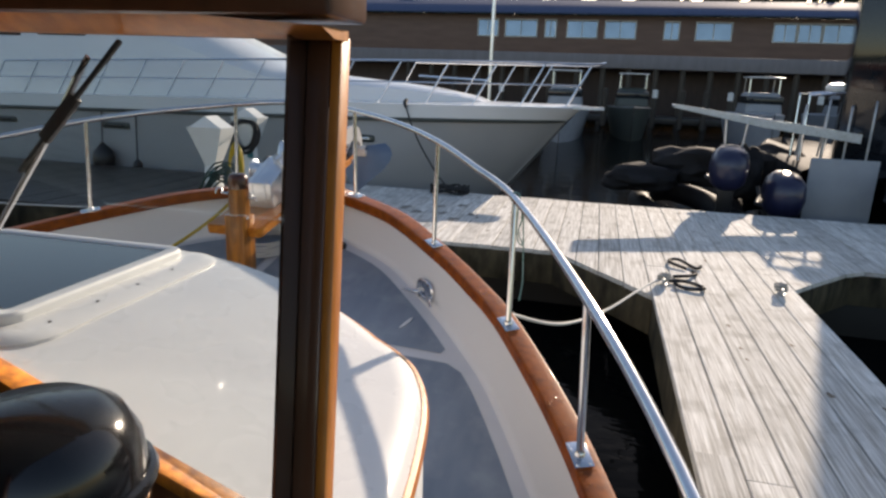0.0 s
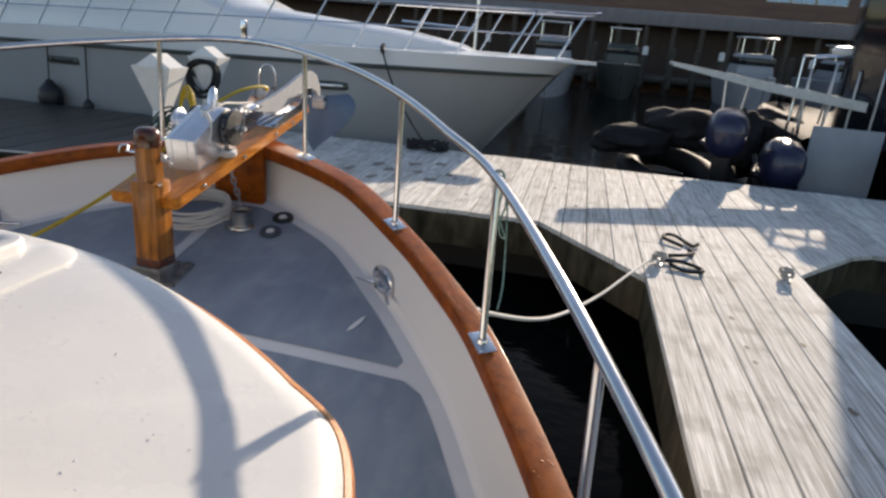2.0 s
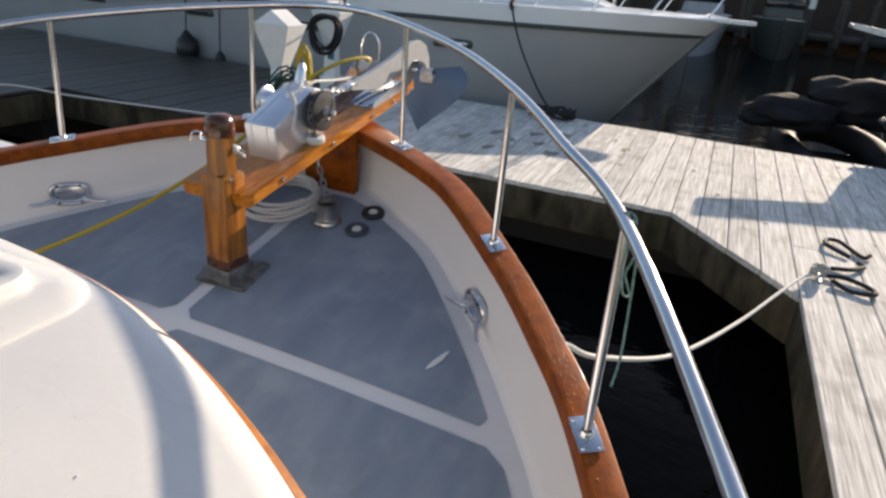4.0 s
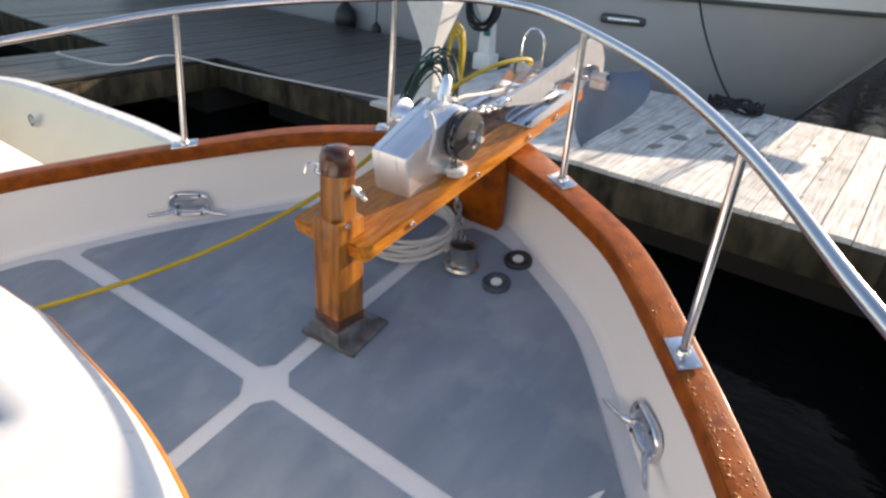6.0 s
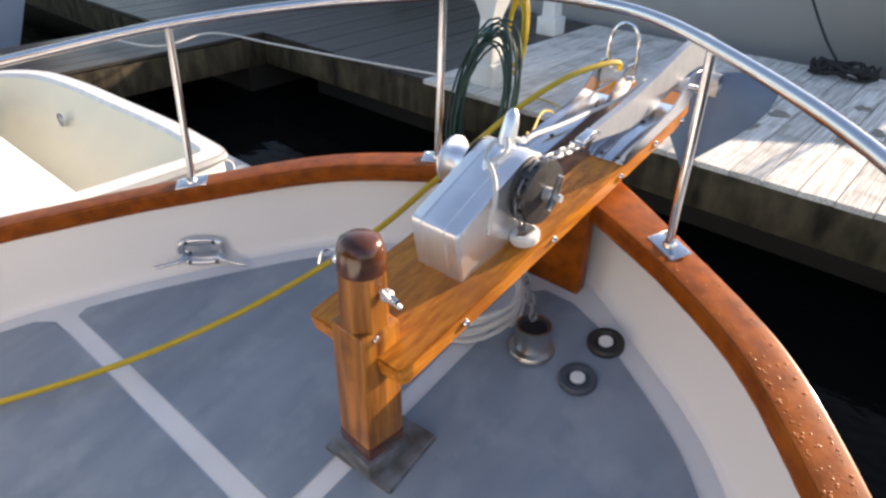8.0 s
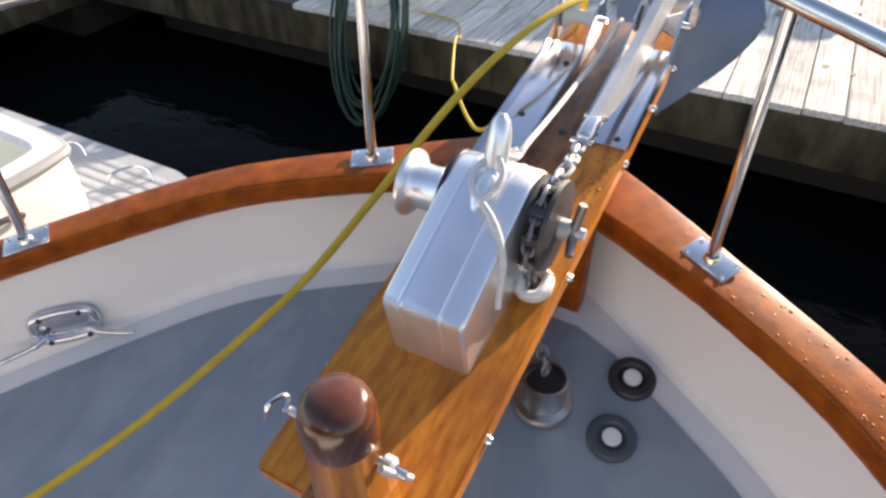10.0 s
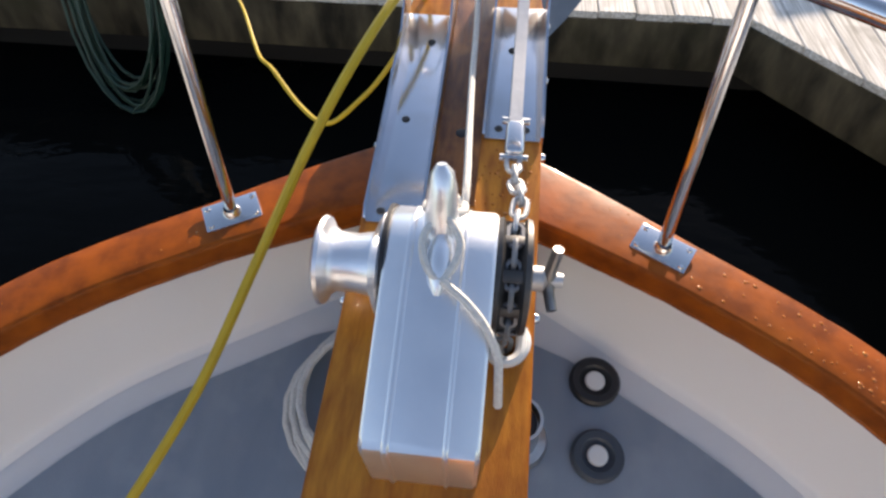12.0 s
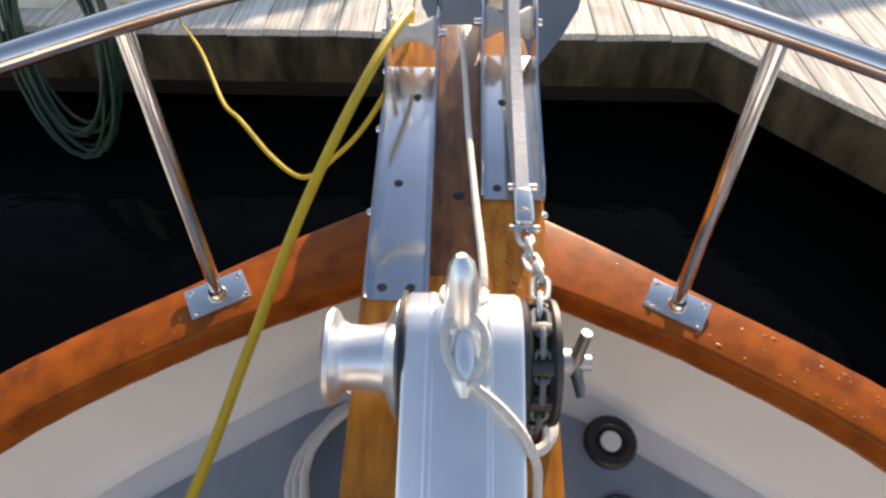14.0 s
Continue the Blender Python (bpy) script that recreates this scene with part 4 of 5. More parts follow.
part("bail", tube([on_plank(p.x, p.y, p.z) for p in bail], 0.006, 8), M["steel"], chL, "stainless wire bail over the roller")

# ---- anchor on the starboard roller ----
anchor = thing("plough_anchor", "galvanised plough anchor with grey-blue fluke stowed on the roller", "anchor", (0.13, 1.7, 0.95))
sh = []
for yy, zt, zb in ((0.865, 1.045, 1.010), (0.93, 1.058, 1.004), (1.02, 1.072, 0.992), (1.10, 1.088, 0.985), (1.25, 1.125, 1.005), (1.40, 1.170, 1.050), (1.50, 1.193, 1.078), (1.60, 1.195, 1.082), (1.68, 1.165, 1.06), (1.735, 1.09, 1.0), (1.75, 1.0, 0.93)):
    sh.append([Vector((0.114, yy, zb)), Vector((0.136, yy, zb)), Vector((0.136, yy, zt)), Vector((0.114, yy, zt))])
bm = loft(sh, closed_u=True)
vs = [v for v in bm.verts]
bm.faces.new(vs[:4]); bm.faces.new(vs[-4:])
part("shank", bm, M["shank"], anchor, "pale galvanised shank")
part("hinge", join(turned([(0.03, -0.04), (0.03, 0.04)], "x", (0.135, 1.73, 1.0), 14), box(0.09, 0.07, 0.05, (0.135, 1.74, 0.97), bevel=0.01)), M["galv"], anchor)
rows = []
for yy, z, hw, dip in ((1.655, 0.60, 0.012, 0.002), (1.70, 0.67, 0.07, 0.02), (1.745, 0.74, 0.13, 0.045), (1.785, 0.81, 0.18, 0.07), (1.815, 0.88, 0.215, 0.085), (1.835, 0.945, 0.225, 0.095), (1.845, 1.0, 0.205, 0.095), (1.85, 1.04, 0.16, 0.085)):
    z = 1.04 - 0.82 * (1.04 - z)
    rows.append([Vector((0.13 + hw * k / 4, yy - dip * (1 - (k / 4) ** 2), z - 0.02 * (1 - abs(k / 4)))) for k in range(-4, 5)])
bm = solid(loft(rows), 0.012)
part("fluke", bm, M["anchor_blue"], anchor, "grey-blue plough fluke")

# ---- deck fittings ----
pipe = thing("chain_pipe", "chromed chain pipe standing on the deck", "deck pipe", (0.183, 0.575, deck_z(0.575)))
z0 = deck_z(0.575)
part("pipe", turned([(0.052, 0.0), (0.052, 0.088), (0.055, 0.094), (0.048, 0.094), (0.046, 0.075), (0.0, 0.075)], "z", (0.183, 0.575, z0), 28), M["pipe"], pipe)
part("lid", turned([(0.045, 0.074), (0.043, 0.079), (0.0, 0.080)], "z", (0.183, 0.575, z0), 24), M["black"], pipe, "dark worn inner lid")
part("flange", turned([(0.052, 0.016), (0.07, 0.012), (0.074, 0.002), (0.074, 0)], "z", (0.183, 0.575, z0), 28), M["pipe"], pipe)
for yy, xx in ((0.715, 0.356), (0.556, 0.360)):
    zf = deck_z(yy) + camber(xx)
    fill = thing("deck_filler", "black deck filler ring with white cap" if yy > 0.6 else "blue-grey painted deck filler ring with white cap", "deck filler", (xx, yy, zf))
    m = Matrix.Translation((xx, yy, zf)) @ pose(0, 0, 0, 12)
    part("ring", lathe([(0.056, 0.0), (0.056, 0.016), (0.050, 0.023), (0.036, 0.023), (0.026, 0.012), (0.0, 0.012)], 26, m), M["black"] if yy > 0.6 else M["slate"], fill)
    part("cap", lathe([(0.022, 0.012), (0.022, 0.019), (0.019, 0.022), (0.0, 0.022)], 20, m), M["white_plastic"], fill, "white round cap")


def hawse_cleat(at, yaw, name="hawse_cleat"):
    th = thing(name, "oval chromed hawse hole with horns in the bulwark", "cleat", at)
    m = Matrix.Translation(at) @ pose(0, 0, 0, 0, 0, yaw) @ Matrix.Scale(1.2, 4)
    ring = curve_points([(0.068, 0, 0.0), (0.055, 0, 0.034), (0.0, 0, 0.042), (-0.055, 0, 0.034), (-0.068, 0, 0.0), (-0.055, 0, -0.034), (0, 0, -0.042), (0.055, 0, -0.034)], 5, True)
    b = tube(ring, 0.011, 10, closed=True)
    b.transform(m)
    part("ring", b, M["steel"], th)
    b = box(0.115, 0.006, 0.07, (0, 0.004, 0), bevel=0.002)
    b.transform(m)
    part("back", b, M["trough"], th)
    for ax, az in ((0.042, 0.037), (-0.042, 0.037), (0.042, -0.037), (-0.042, -0.037)):
        b = turned([(0, -0.015), (0.005, -0.014), (0.007, -0.009)], "y", (ax, 0, az), 8)
        b.transform(m)
        part("bolt", b, M["chain"], th)
    for sx in (-1, 1):
        b = tube(curve_points([(sx * 0.05, -0.008, -0.018), (sx * 0.08, -0.026, -0.024), (sx * 0.145, -0.048, -0.028)], 5), [0.010] * 5 + [0.007] * 5 + [0.004], 10)
        b.transform(m)
        part("horn", b, M["steel"], th)


hawse_cleat((1.094, 0.206, 0.405), -47)
hawse_cleat((-1.094, 0.206, 0.405), 47)

# coiled white rope under the plank
coil = thing("rope_coil", "coil of white rope lying on the foredeck", "rope", (-0.13, 0.62, deck_z(0.6)))
random.seed(11)
pts = []
for k in range(5 * 22):
    a = 2 * math.pi * k / 22
    R = 0.188 - 0.006 * (k / 22) + 0.006 * math.sin(a * 2.3 + k * 0.05)
    xx, yy = -0.115 + 1.05 * R * math.cos(a) + 0.004 * (k // 22), 0.60 + R * math.sin(a)
    pts.append((xx, yy, deck_z(yy) + 0.014 + 0.017 * (k / 22)))
part("rope", tube(pts, 0.0085, 7), M["rope_white"], coil)

# yellow line over the port roller
yel = thing("yellow_line", "yellow shore line led over the roller and along the deck", "rope", (-0.6, 0.2, 0.4))
y1 = on_plank(-0.100, 1.395, 0.105)
pts = curve_points([(-2.0, -3.2, -0.10), (-1.72, -1.9, -0.02), (-1.44, -1.15, 0.07), (-1.173, -0.70, 0.155), (-0.874, -0.31, 0.279), (-0.685, 0.0, 0.387), (-0.565, 0.25, 0.485), (-0.443, 0.50, 0.619), (-0.36, 0.72, 0.765), (-0.285, 0.90, 0.905), (-0.215, 1.05, 1.01), (-0.150, 1.22, 1.075), y1, y1 + Vector((0.0, 0.045, -0.04)), (-0.12, 1.41, 0.96), (-0.21, 1.40, 0.80), (-0.30, 1.42, 0.68), (-0.42, 1.46, 0.56), (-0.55, 1.60, 0.52), (-0.68, 1.75, 0.55), (-0.85, 2.05, 0.42), (-1.05, 2.45, 0.38), (-1.35, 3.05, 0.15), (-1.75, 3.86, -0.22), (-1.95, 4.15, -0.235), (-2.3, 4.2, -0.235)], 8)
part("deck_length", tube(pts[:106], 0.0105, 8), M["rope_yellow"], yel)
part("slack_length", tube(pts[105:], 0.0068, 8), M["rope_yellow"], yel, "thinner slack yellow line to the dock")

# ---- moored yacht beyond the dock ----
yacht = thing("motor_yacht", "large white motor yacht with stainless bow rail beyond the dock", "yacht", (-6, 9.6, WATER))
YC = 9.6


def yh(x):
    """Half-breadth of the yacht at x at deck level."""
    u = max(0.0, min(1.0, (1.63 - x) / 7.0))
    return 2.2 * (1 - (1 - u) ** 2.3) ** 0.75 if u > 0 else 0.0


xs = [1.63 - 0.05 * k * k * 0.35 - 0.04 * k for k in range(0, 31)]


def yacht_z(x):
    return 1.16 - 0.004 * max(0.0, 1.6 - x) ** 1.5


rows_up, rows_lo = [], []
for lev in ((0.0, 0.0), (0.12, -0.15), (0.22, -0.28)):
    r = []
    for sy in (-1,):
        r = [(x - lev[0] * max(0.0, 1 - (1.63 - x) / 3.0) * 1.4, YC + sy * max(0.0, yh(x) - lev[0] * 0.15), yacht_z(x) + lev[1]) for x in xs]
    rows_up.append(r)
part("topside", solid(loft(rows_up), 0.03), M["yacht"], yacht, "white upper topside")
rows = []
for k in range(7):
    u = k / 6
    r = [(x - (0.31 + 1.55 * u) * max(0.0, 1 - (1.63 - x) / 4.5), YC - max(0.0, yh(x) * (1 - 0.10 * u) - 0.05 - 0.1 * u), (yacht_z(x) - 0.29) * (1 - u) + (WATER - 0.1) * u) for x in xs]
    rows.append(r)
part("lower_hull", solid(loft(rows), 0.03), M["yacht_lower"], yacht, "lower hull, its shade painted as pale grey")
far_rows = []
for k in range(4):
    u = k / 3
    far_rows.append([(x - 1.8 * u * max(0.0, 1 - (1.63 - x) / 4.5), YC + max(0.0, yh(x) * (1 - 0.1 * u)), yacht_z(x) * (1 - u) + (WATER - 0.1) * u) for x in xs])
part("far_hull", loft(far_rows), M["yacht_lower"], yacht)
part("rub_strip", tube([(x - 0.30 * max(0.0, 1 - (1.63 - x) / 3.0), YC - max(0.0, yh(x) + 0.012), yacht_z(x) - 0.275) for x in xs], 0.034, 8), M["stripe"], yacht, "dark rubbing strip")
part("foredeck", loft([[(x, YC + k / 4 * yh(x), yacht_z(x) - 0.02 + 0.06 * (1 - (k / 4) ** 2)) for k in range(-4, 5)] for x in xs]), M["yacht"], yacht)
# raised trunk and cabin, sloping down to the foredeck
rows = []
for x, hw, h in ((0.0, 0.30, 0.0), (-0.4, 0.55, 0.14), (-1.4, 0.95, 0.30), (-2.8, 1.25, 0.42), (-4.2, 1.45, 0.55), (-5.2, 1.55, 0.95), (-6.6, 1.62, 1.55), (-8.0, 1.7, 2.1), (-16.0, 1.75, 2.2)):
    zb = yacht_z(x) - 0.02
    rows.append([(x, YC - hw * 1.06, zb), (x, YC - hw, zb + h * 0.75), (x, YC - hw * 0.8, zb + h), (x, YC, zb + h * 1.06), (x, YC + hw * 0.8, zb + h), (x, YC + hw, zb + h * 0.75), (x, YC + hw * 1.06, zb)])
part("cabin", loft(rows), M["yacht"], yacht, "white sloping cabin front")
for k in range(4):
    xa = -8.4 - 1.5 * k
    part("cabin_window", box(1.1, 0.03, 0.5, (xa, YC - 1.73, yacht_z(xa) + 1.35), bevel=0.012), M["window"], yacht, "dark tinted cabin window")
for xx in (-2.2, -4.6, -7.0, -9.6):
    yy = YC - (yh(xx) - 0.085)
    port = part("port_frame", box(0.62, 0.06, 0.13, (xx, yy - 0.02, 0.50), m=pose(0, 0, 0, 0, 0, 20 if xx > -3 else (6 if xx > -6 else 0)), bevel=0.04, seg=3), M["stripe"], yacht, "oval hull port")
    part("pane", box(0.46, 0.07, 0.075, (xx, yy - 0.022, 0.50), m=pose(0, 0, 0, 0, 0, 20 if xx > -3 else (6 if xx > -6 else 0)), bevel=0.03, seg=3), M["window"] if xx < -3 else M["steel"], port)
# yacht rail: slanting stanchions, two rails
def ydeck(x):
    return Vector((x, YC - max(0.0, yh(x) - 0.08), yacht_z(x)))


top, midr = [], []
for k in range(0, 15):
    x = 1.35 - 0.8 * k
    d = ydeck(x)
    tp = d + Vector((0.42, 0.02, 0.78 - (0.012 * k)))
    top.append(tp)
    midr.append(d.lerp(tp, 0.5))
    part("rail_stanchion", tube([d, tp], 0.016, 8), M["steel"], yacht)
top = [Vector((2.0, YC, 1.98))] + top
part("rail_bar", tube(curve_points(top, 4), 0.019, 8), M["steel"], yacht)
part("rail_bar", tube(curve_points(midr, 4), 0.013, 8), M["steel"], yacht)
for k in range(0, 6):
    x = 1.35 - 0.8 * k
    d = Vector((x, YC + max(0.0, yh(x) - 0.08), yacht_z(x)))
    part("rail_stanchion", tube([d, d + Vector((0.42, -0.02, 0.78))], 0.016, 8), M["steel"], yacht)
part("rail_bar", tube(curve_points([Vector((2.0, YC, 1.98))] + [Vector((1.77 - 0.8 * k, YC + max(0.0, yh(1.35 - 0.8 * k) - 0.10), 1.93)) for k in range(6)], 4), 0.019, 8), M["steel"], yacht)
part("pulpit", solid(loft([[(x, YC + s * w, 1.17) for s in (-1, 0, 1)] for x, w in ((0.4, 0.5), (1.2, 0.28), (1.9, 0.22), (2.05, 0.12))]), 0.05), M["yacht"], yacht)
for xx, zz, kk in ((-7.25, -0.42, 1.35), (-6.5, -0.50, 0.6)):
    f = ydeck(xx)
    fd = thing("boat_fender", "black round boat fender hanging on a line", "fender", (xx, f.y - 0.15, zz))
    part("body", lathe([(0, -0.2 * kk), (0.08 * kk, -0.18 * kk), (0.14 * kk, -0.08 * kk), (0.15 * kk, 0.02 * kk), (0.13 * kk, 0.12 * kk), (0.06 * kk, 0.2 * kk), (0.03 * kk, 0.24 * kk), (0, 0.25 * kk)], 18, Matrix.Translation((xx, f.y - 0.12, zz + 0.25))), M["fender"], fd)
    part("lanyard", tube([(xx, f.y - 0.12, zz + 0.25 + 0.24 * kk), (xx, f.y - 0.05, 1.05)], 0.012, 6), M["rope_black"], fd)
mline = thing("bow_mooring_line", "dark mooring line from the yacht down to the dock", "rope", (-0.4, 8.0, 0.2))
ml = curve_points([(-1.36, YC - 1.66, 1.20), (-1.33, YC - 1.80, 1.10), (-1.05, YC - 2.05, 0.60), (-0.65, YC - 2.33, 0.10), (-0.32, 7.06, -0.20)], 8)
part("line", tube(ml, [0.035] * 9 + [0.014] * (len(ml) - 9), 8), M["rope_black"], mline)
random.seed(5)
heap = thing("rope_heap", "heap of black mooring rope on the dock edge", "rope", (-0.28, 7.0, DOCK))
pts = []
for k in range(90):
    a = k * 0.55
    R = 0.10 + 0.12 * abs(math.sin(k * 0.7))
    pts.append((-0.3 + 1.5 * R * math.cos(a), 7.0 + 0.6 * R * math.sin(a), DOCK + 0.02 + 0.15 * abs(math.sin(k * 1.3)) * abs(math.cos(k * 0.37))))
part("rope", tube(curve_points(pts, 2), 0.016, 6), M["rope_black"], heap)

# ---- boat alongside to port, stern to the dock ----
pb = thing("stern_drive_boat", "cream open motor boat with a grooved swim platform", "boat", (-3.7, -1.5, WATER))
PBX0, PBX1 = -5.15, -2.35
def gun(y):
    return 0.16 + 0.02 * (1.0 - y)
out = [(-2.42, -6.0), (-2.38, -3.0), (-2.36, -0.6), (-2.40, 0.60), (-2.425, 1.0), (-2.49, 1.10), (-2.72, 1.12), (-3.1, 1.13), (-3.75, 1.10), (-4.4, 1.06), (-4.9, 0.93), (-5.12, 0.55), (-5.15, -0.6), (-5.12, -3.0), (-5.1, -6.0)]
ol = curve_points([(x, y, 0) for x, y in out], 5)
cxp, cyp = -3.75, -2.0
def ins(p, d):
    v = Vector((cxp - p.x, (cyp if p.y > -1.5 else p.y) - p.y, 0))
    return p + (v.normalized() * d if v.length > 0 else v)
rows = [[(p.x, p.y, WATER - 0.1) for p in [ins(q, 0.12) for q in ol]], [(q.x, q.y, -0.15) for q in ol], [(q.x, q.y, gun(q.y) - 0.03) for q in ol], [(p.x, p.y, gun(p.y)) for p in [ins(q, 0.02) for q in ol]], [(p.x, p.y, gun(p.y)) for p in [ins(q, 0.12) for q in ol]], [(p.x, p.y, gun(p.y) - 0.03) for p in [ins(q, 0.14) for q in ol]]]
part("hull", loft(rows), M["gelcoat"], pb, "white hull and gunwale")
rows = [[(p.x, p.y, gun(p.y) - 0.03) for p in [ins(q, 0.14) for q in ol]], [(p.x, p.y, -0.06) for p in [ins(q, 0.30) for q in ol]], [(p.x, p.y, -0.38) for p in [ins(q, 0.58) for q in ol]], [(p.x, p.y, -0.45) for p in [ins(q, 0.72) for q in ol]]]
part("cockpit_liner", loft(rows), M["cream"], pb, "cream cockpit liner")
part("cockpit_floor", box(2.5, 6.8, 0.04, (-3.75, -2.5, -0.45), bevel=0.01), M["cream"], pb)
part("engine_cover", box(2.42, 3.58, 0.60, (-3.72, -1.52, -0.155), bevel=0.07, seg=4), M["gelcoat"], pb, "white moulded engine cover")
part("well_hose", tube(curve_points([(-4.85, 0.55, 0.05), (-4.78, 0.45, -0.15), (-4.70, 0.35, -0.35), (-4.45, 0.30, -0.42)], 6), 0.018, 8), M["black"], pb, "black drain hose in the well")
part("rub_rail", tube([(q.x, q.y, gun(q.y) - 0.055) for q in ol], 0.030, 8), M["rub_grey"], pb, "grey rubber rub rail")
pf = [(-2.32, 0.95), (-2.22, 1.3), (-2.24, 1.5), (-2.36, 1.65), (-2.55, 1.70), (-4.9, 1.70), (-5.12, 1.55), (-5.2, 1.2), (-5.2, 0.9)]
part("swim_platform", prism(pf, -0.46, -0.40, 0.012), M["grooved"], pb, "grey grooved swim platform")
for k in range(7):
    part("groove_slat", box(2.5, 0.045, 0.004, (-3.75, 1.14 + 0.07 * k, -0.399), bevel=0.001), M["grooved"], pb)
for xx in (-3.27, -2.68):
    part("grab_handle", tube(curve_points([(xx - 0.09, 1.40, -0.40), (xx - 0.09, 1.42, -0.345), (xx - 0.03, 1.53, -0.335), (xx + 0.06, 1.555, -0.335), (xx + 0.10, 1.55, -0.40)], 5), 0.009, 8), M["steel"], pb)
part("stern_loop", tube(curve_points([(-2.38, 0.50, -0.05), (-2.33, 0.52, 0.0), (-2.31, 0.62, 0.03), (-2.33, 0.72, 0.0), (-2.39, 0.74, -0.05)], 6), 0.014, 8), M["chain"], pb)
for yy, xx in ((0.55, -4.9), (0.85, -4.25)):
    part("liner_fitting", turned([(0.05, 0), (0.05, 0.012), (0.03, 0.014), (0.028, 0.004), (0, 0.004)], "y", (xx + 0.1, yy - 0.1, -0.02), 18), M["steel"], pb)

# ---- power pedestals on the dock ----
def pedestal(x, y, label):
    th = thing("power_pedestal", label, "power pedestal", (x, y, DOCK))
    part("column", box(0.20, 0.20, 0.62, (x, y, DOCK + 0.31), bevel=0.012, taper=0.8), M["white_plastic"], th)
    part("base_box", box(0.27, 0.25, 0.22, (x, y, DOCK + 0.11), bevel=0.015), M["white_plastic"], th)
    rows = []
    for z, w, d in ((0.60, 0.07, 0.07), (0.66, 0.08, 0.08), (1.10, 0.24, 0.17), (1.12, 0.245, 0.175)):
        rows.append([(x + sx * w, y + sy * d, DOCK + z) for sx, sy in ((-1, -1), (0, -1), (1, -1), (1, 0), (1, 1), (0, 1), (-1, 1), (-1, 0))])
    rows.append([(x + sx * 0.20, y + sy * 0.14, DOCK + 1.13 + 0.13 * (1 - abs(sx))) for sx, sy in ((-1, -1), (0, -1), (1, -1), (1, 0), (1, 1), (0, 1), (-1, 1), (-1, 0))])
    bm = loft(rows, closed_u=True)
    vs = [v for v in bm.verts][-8:]
    bm.faces.new((vs[0], vs[1], vs[5], vs[6], vs[7]))
    bm.faces.new((vs[1], vs[2], vs[3], vs[4], vs[5]))
    part("head", bm, M["white_plastic"], th, "flared white head with gabled lid")
    part("socket_cover", box(0.10, 0.03, 0.10, (x + 0.06, y - 0.12, DOCK + 0.52), bevel=0.01), M["teal"], th, "teal socket cover")
    return th


pedestal(-2.85, 4.25, "white dock power pedestal hung with a green hose")
pedestal(-3.55, 6.4, "white dock power pedestal hung with a black hose")


def hose_coil(name, at, R, n, mat, label, sag=1.25, r=0.011, seed=1, up=0.75, tilt=0.0):
    random.seed(seed)
    th = thing(name, label, "hose", at)
    pts = []
    for k in range(n * 20):
        a = 2 * math.pi * k / 20
        RR = R * (0.96 + 0.15 * math.sin(k * 0.13) + 0.05 * math.sin(k * 0.71))
        pts.append((at[0] + RR * math.cos(a), at[1] + 0.035 * math.sin(k * 0.31) - 0.012 * (k / 20 - n / 2) + tilt * (sag if math.sin(a) < 0 else up) * RR * math.sin(a), at[2] + (sag if math.sin(a) < 0 else up) * RR * math.sin(a)))
    for k in range(n):
        part("loop", tube(pts[20 * k:20 * k + 21], r, 7), mat, th)


hose_coil("green_hose", (-2.50, 3.72, -0.24), 0.30, 13, M["hose_green"], "dark green garden hose coiled over the dock edge", 2.25, seed=3, up=2.1, tilt=0.28)
hose_coil("black_cable", (-3.54, 6.2, 0.64), 0.24, 9, M["rope_black"], "black shore power cable coiled on the pedestal", 1.3, 0.014, seed=8)
hose_coil("yellow_cable", (-2.45, 4.10, 0.30), 0.10, 5, M["rope_yellow"], "yellow shore power cable hanging in loops", 3.0, 0.012, seed=5, up=3.6)

# ---- rafted dinghies and outboards beyond the finger pier ----
def outboard(x, y, z, yaw, mat, label):
    th = thing("outboard_motor", label, "outboard motor", (x, y, z))
    m = Matrix.Translation((x, y, z)) @ pose(0, 0, 0, -12, 0, yaw) @ Matrix.Scale(1.45, 4)
    rows = []
    for h, w, d in ((0.0, 0.13, 0.17), (0.06, 0.19, 0.25), (0.22, 0.21, 0.29), (0.36, 0.19, 0.26), (0.43, 0.13, 0.19), (0.45, 0.05, 0.08)):
        rows.append([(w * math.cos(a) * (abs(math.cos(a)) ** -0.3 if abs(math.cos(a)) > 0.05 else 1), d * math.sin(a), h) for a in [2 * math.pi * k / 16 for k in range(16)]])
    b = loft(rows, closed_u=True)
    b.faces.new([v for v in b.verts][-16:])
    b.transform(m)
    part("cowl", b, mat, th)
    b = tube([(0.16, 0.02, 0.06), (0.22, -0.1, 0.05), (0.12, -0.34, 0.06), (0.1, -0.5, 0.1)], 0.025, 8)
    b.transform(m)
    part("tiller", b, M["black"], th)
    b = join(box(0.15, 0.20, 0.5, (0, 0.02, -0.24), bevel=0.03, taper=1.2), box(0.05, 0.28, 0.04, (0, 0.02, -0.47), bevel=0.01))
    b.transform(m)
    part("leg", b, M["black"], th)
    b = turned([(0, -0.16), (0.03, -0.12), (0.045, 0), (0.03, 0.12), (0, 0.14)], "y", (0, 0, -0.6), 14)
    b.transform(m)
    part("gear_case", b, M["black"], th)


def dinghy(x, y, yaw, mat, label, L=2.9, W=0.72):
    th = thing("inflatable_dinghy", label, "dinghy", (x, y, WATER))
    m = Matrix.Translation((x, y, WATER + 0.28)) @ pose(0, 0, 0, 0, 0, yaw)
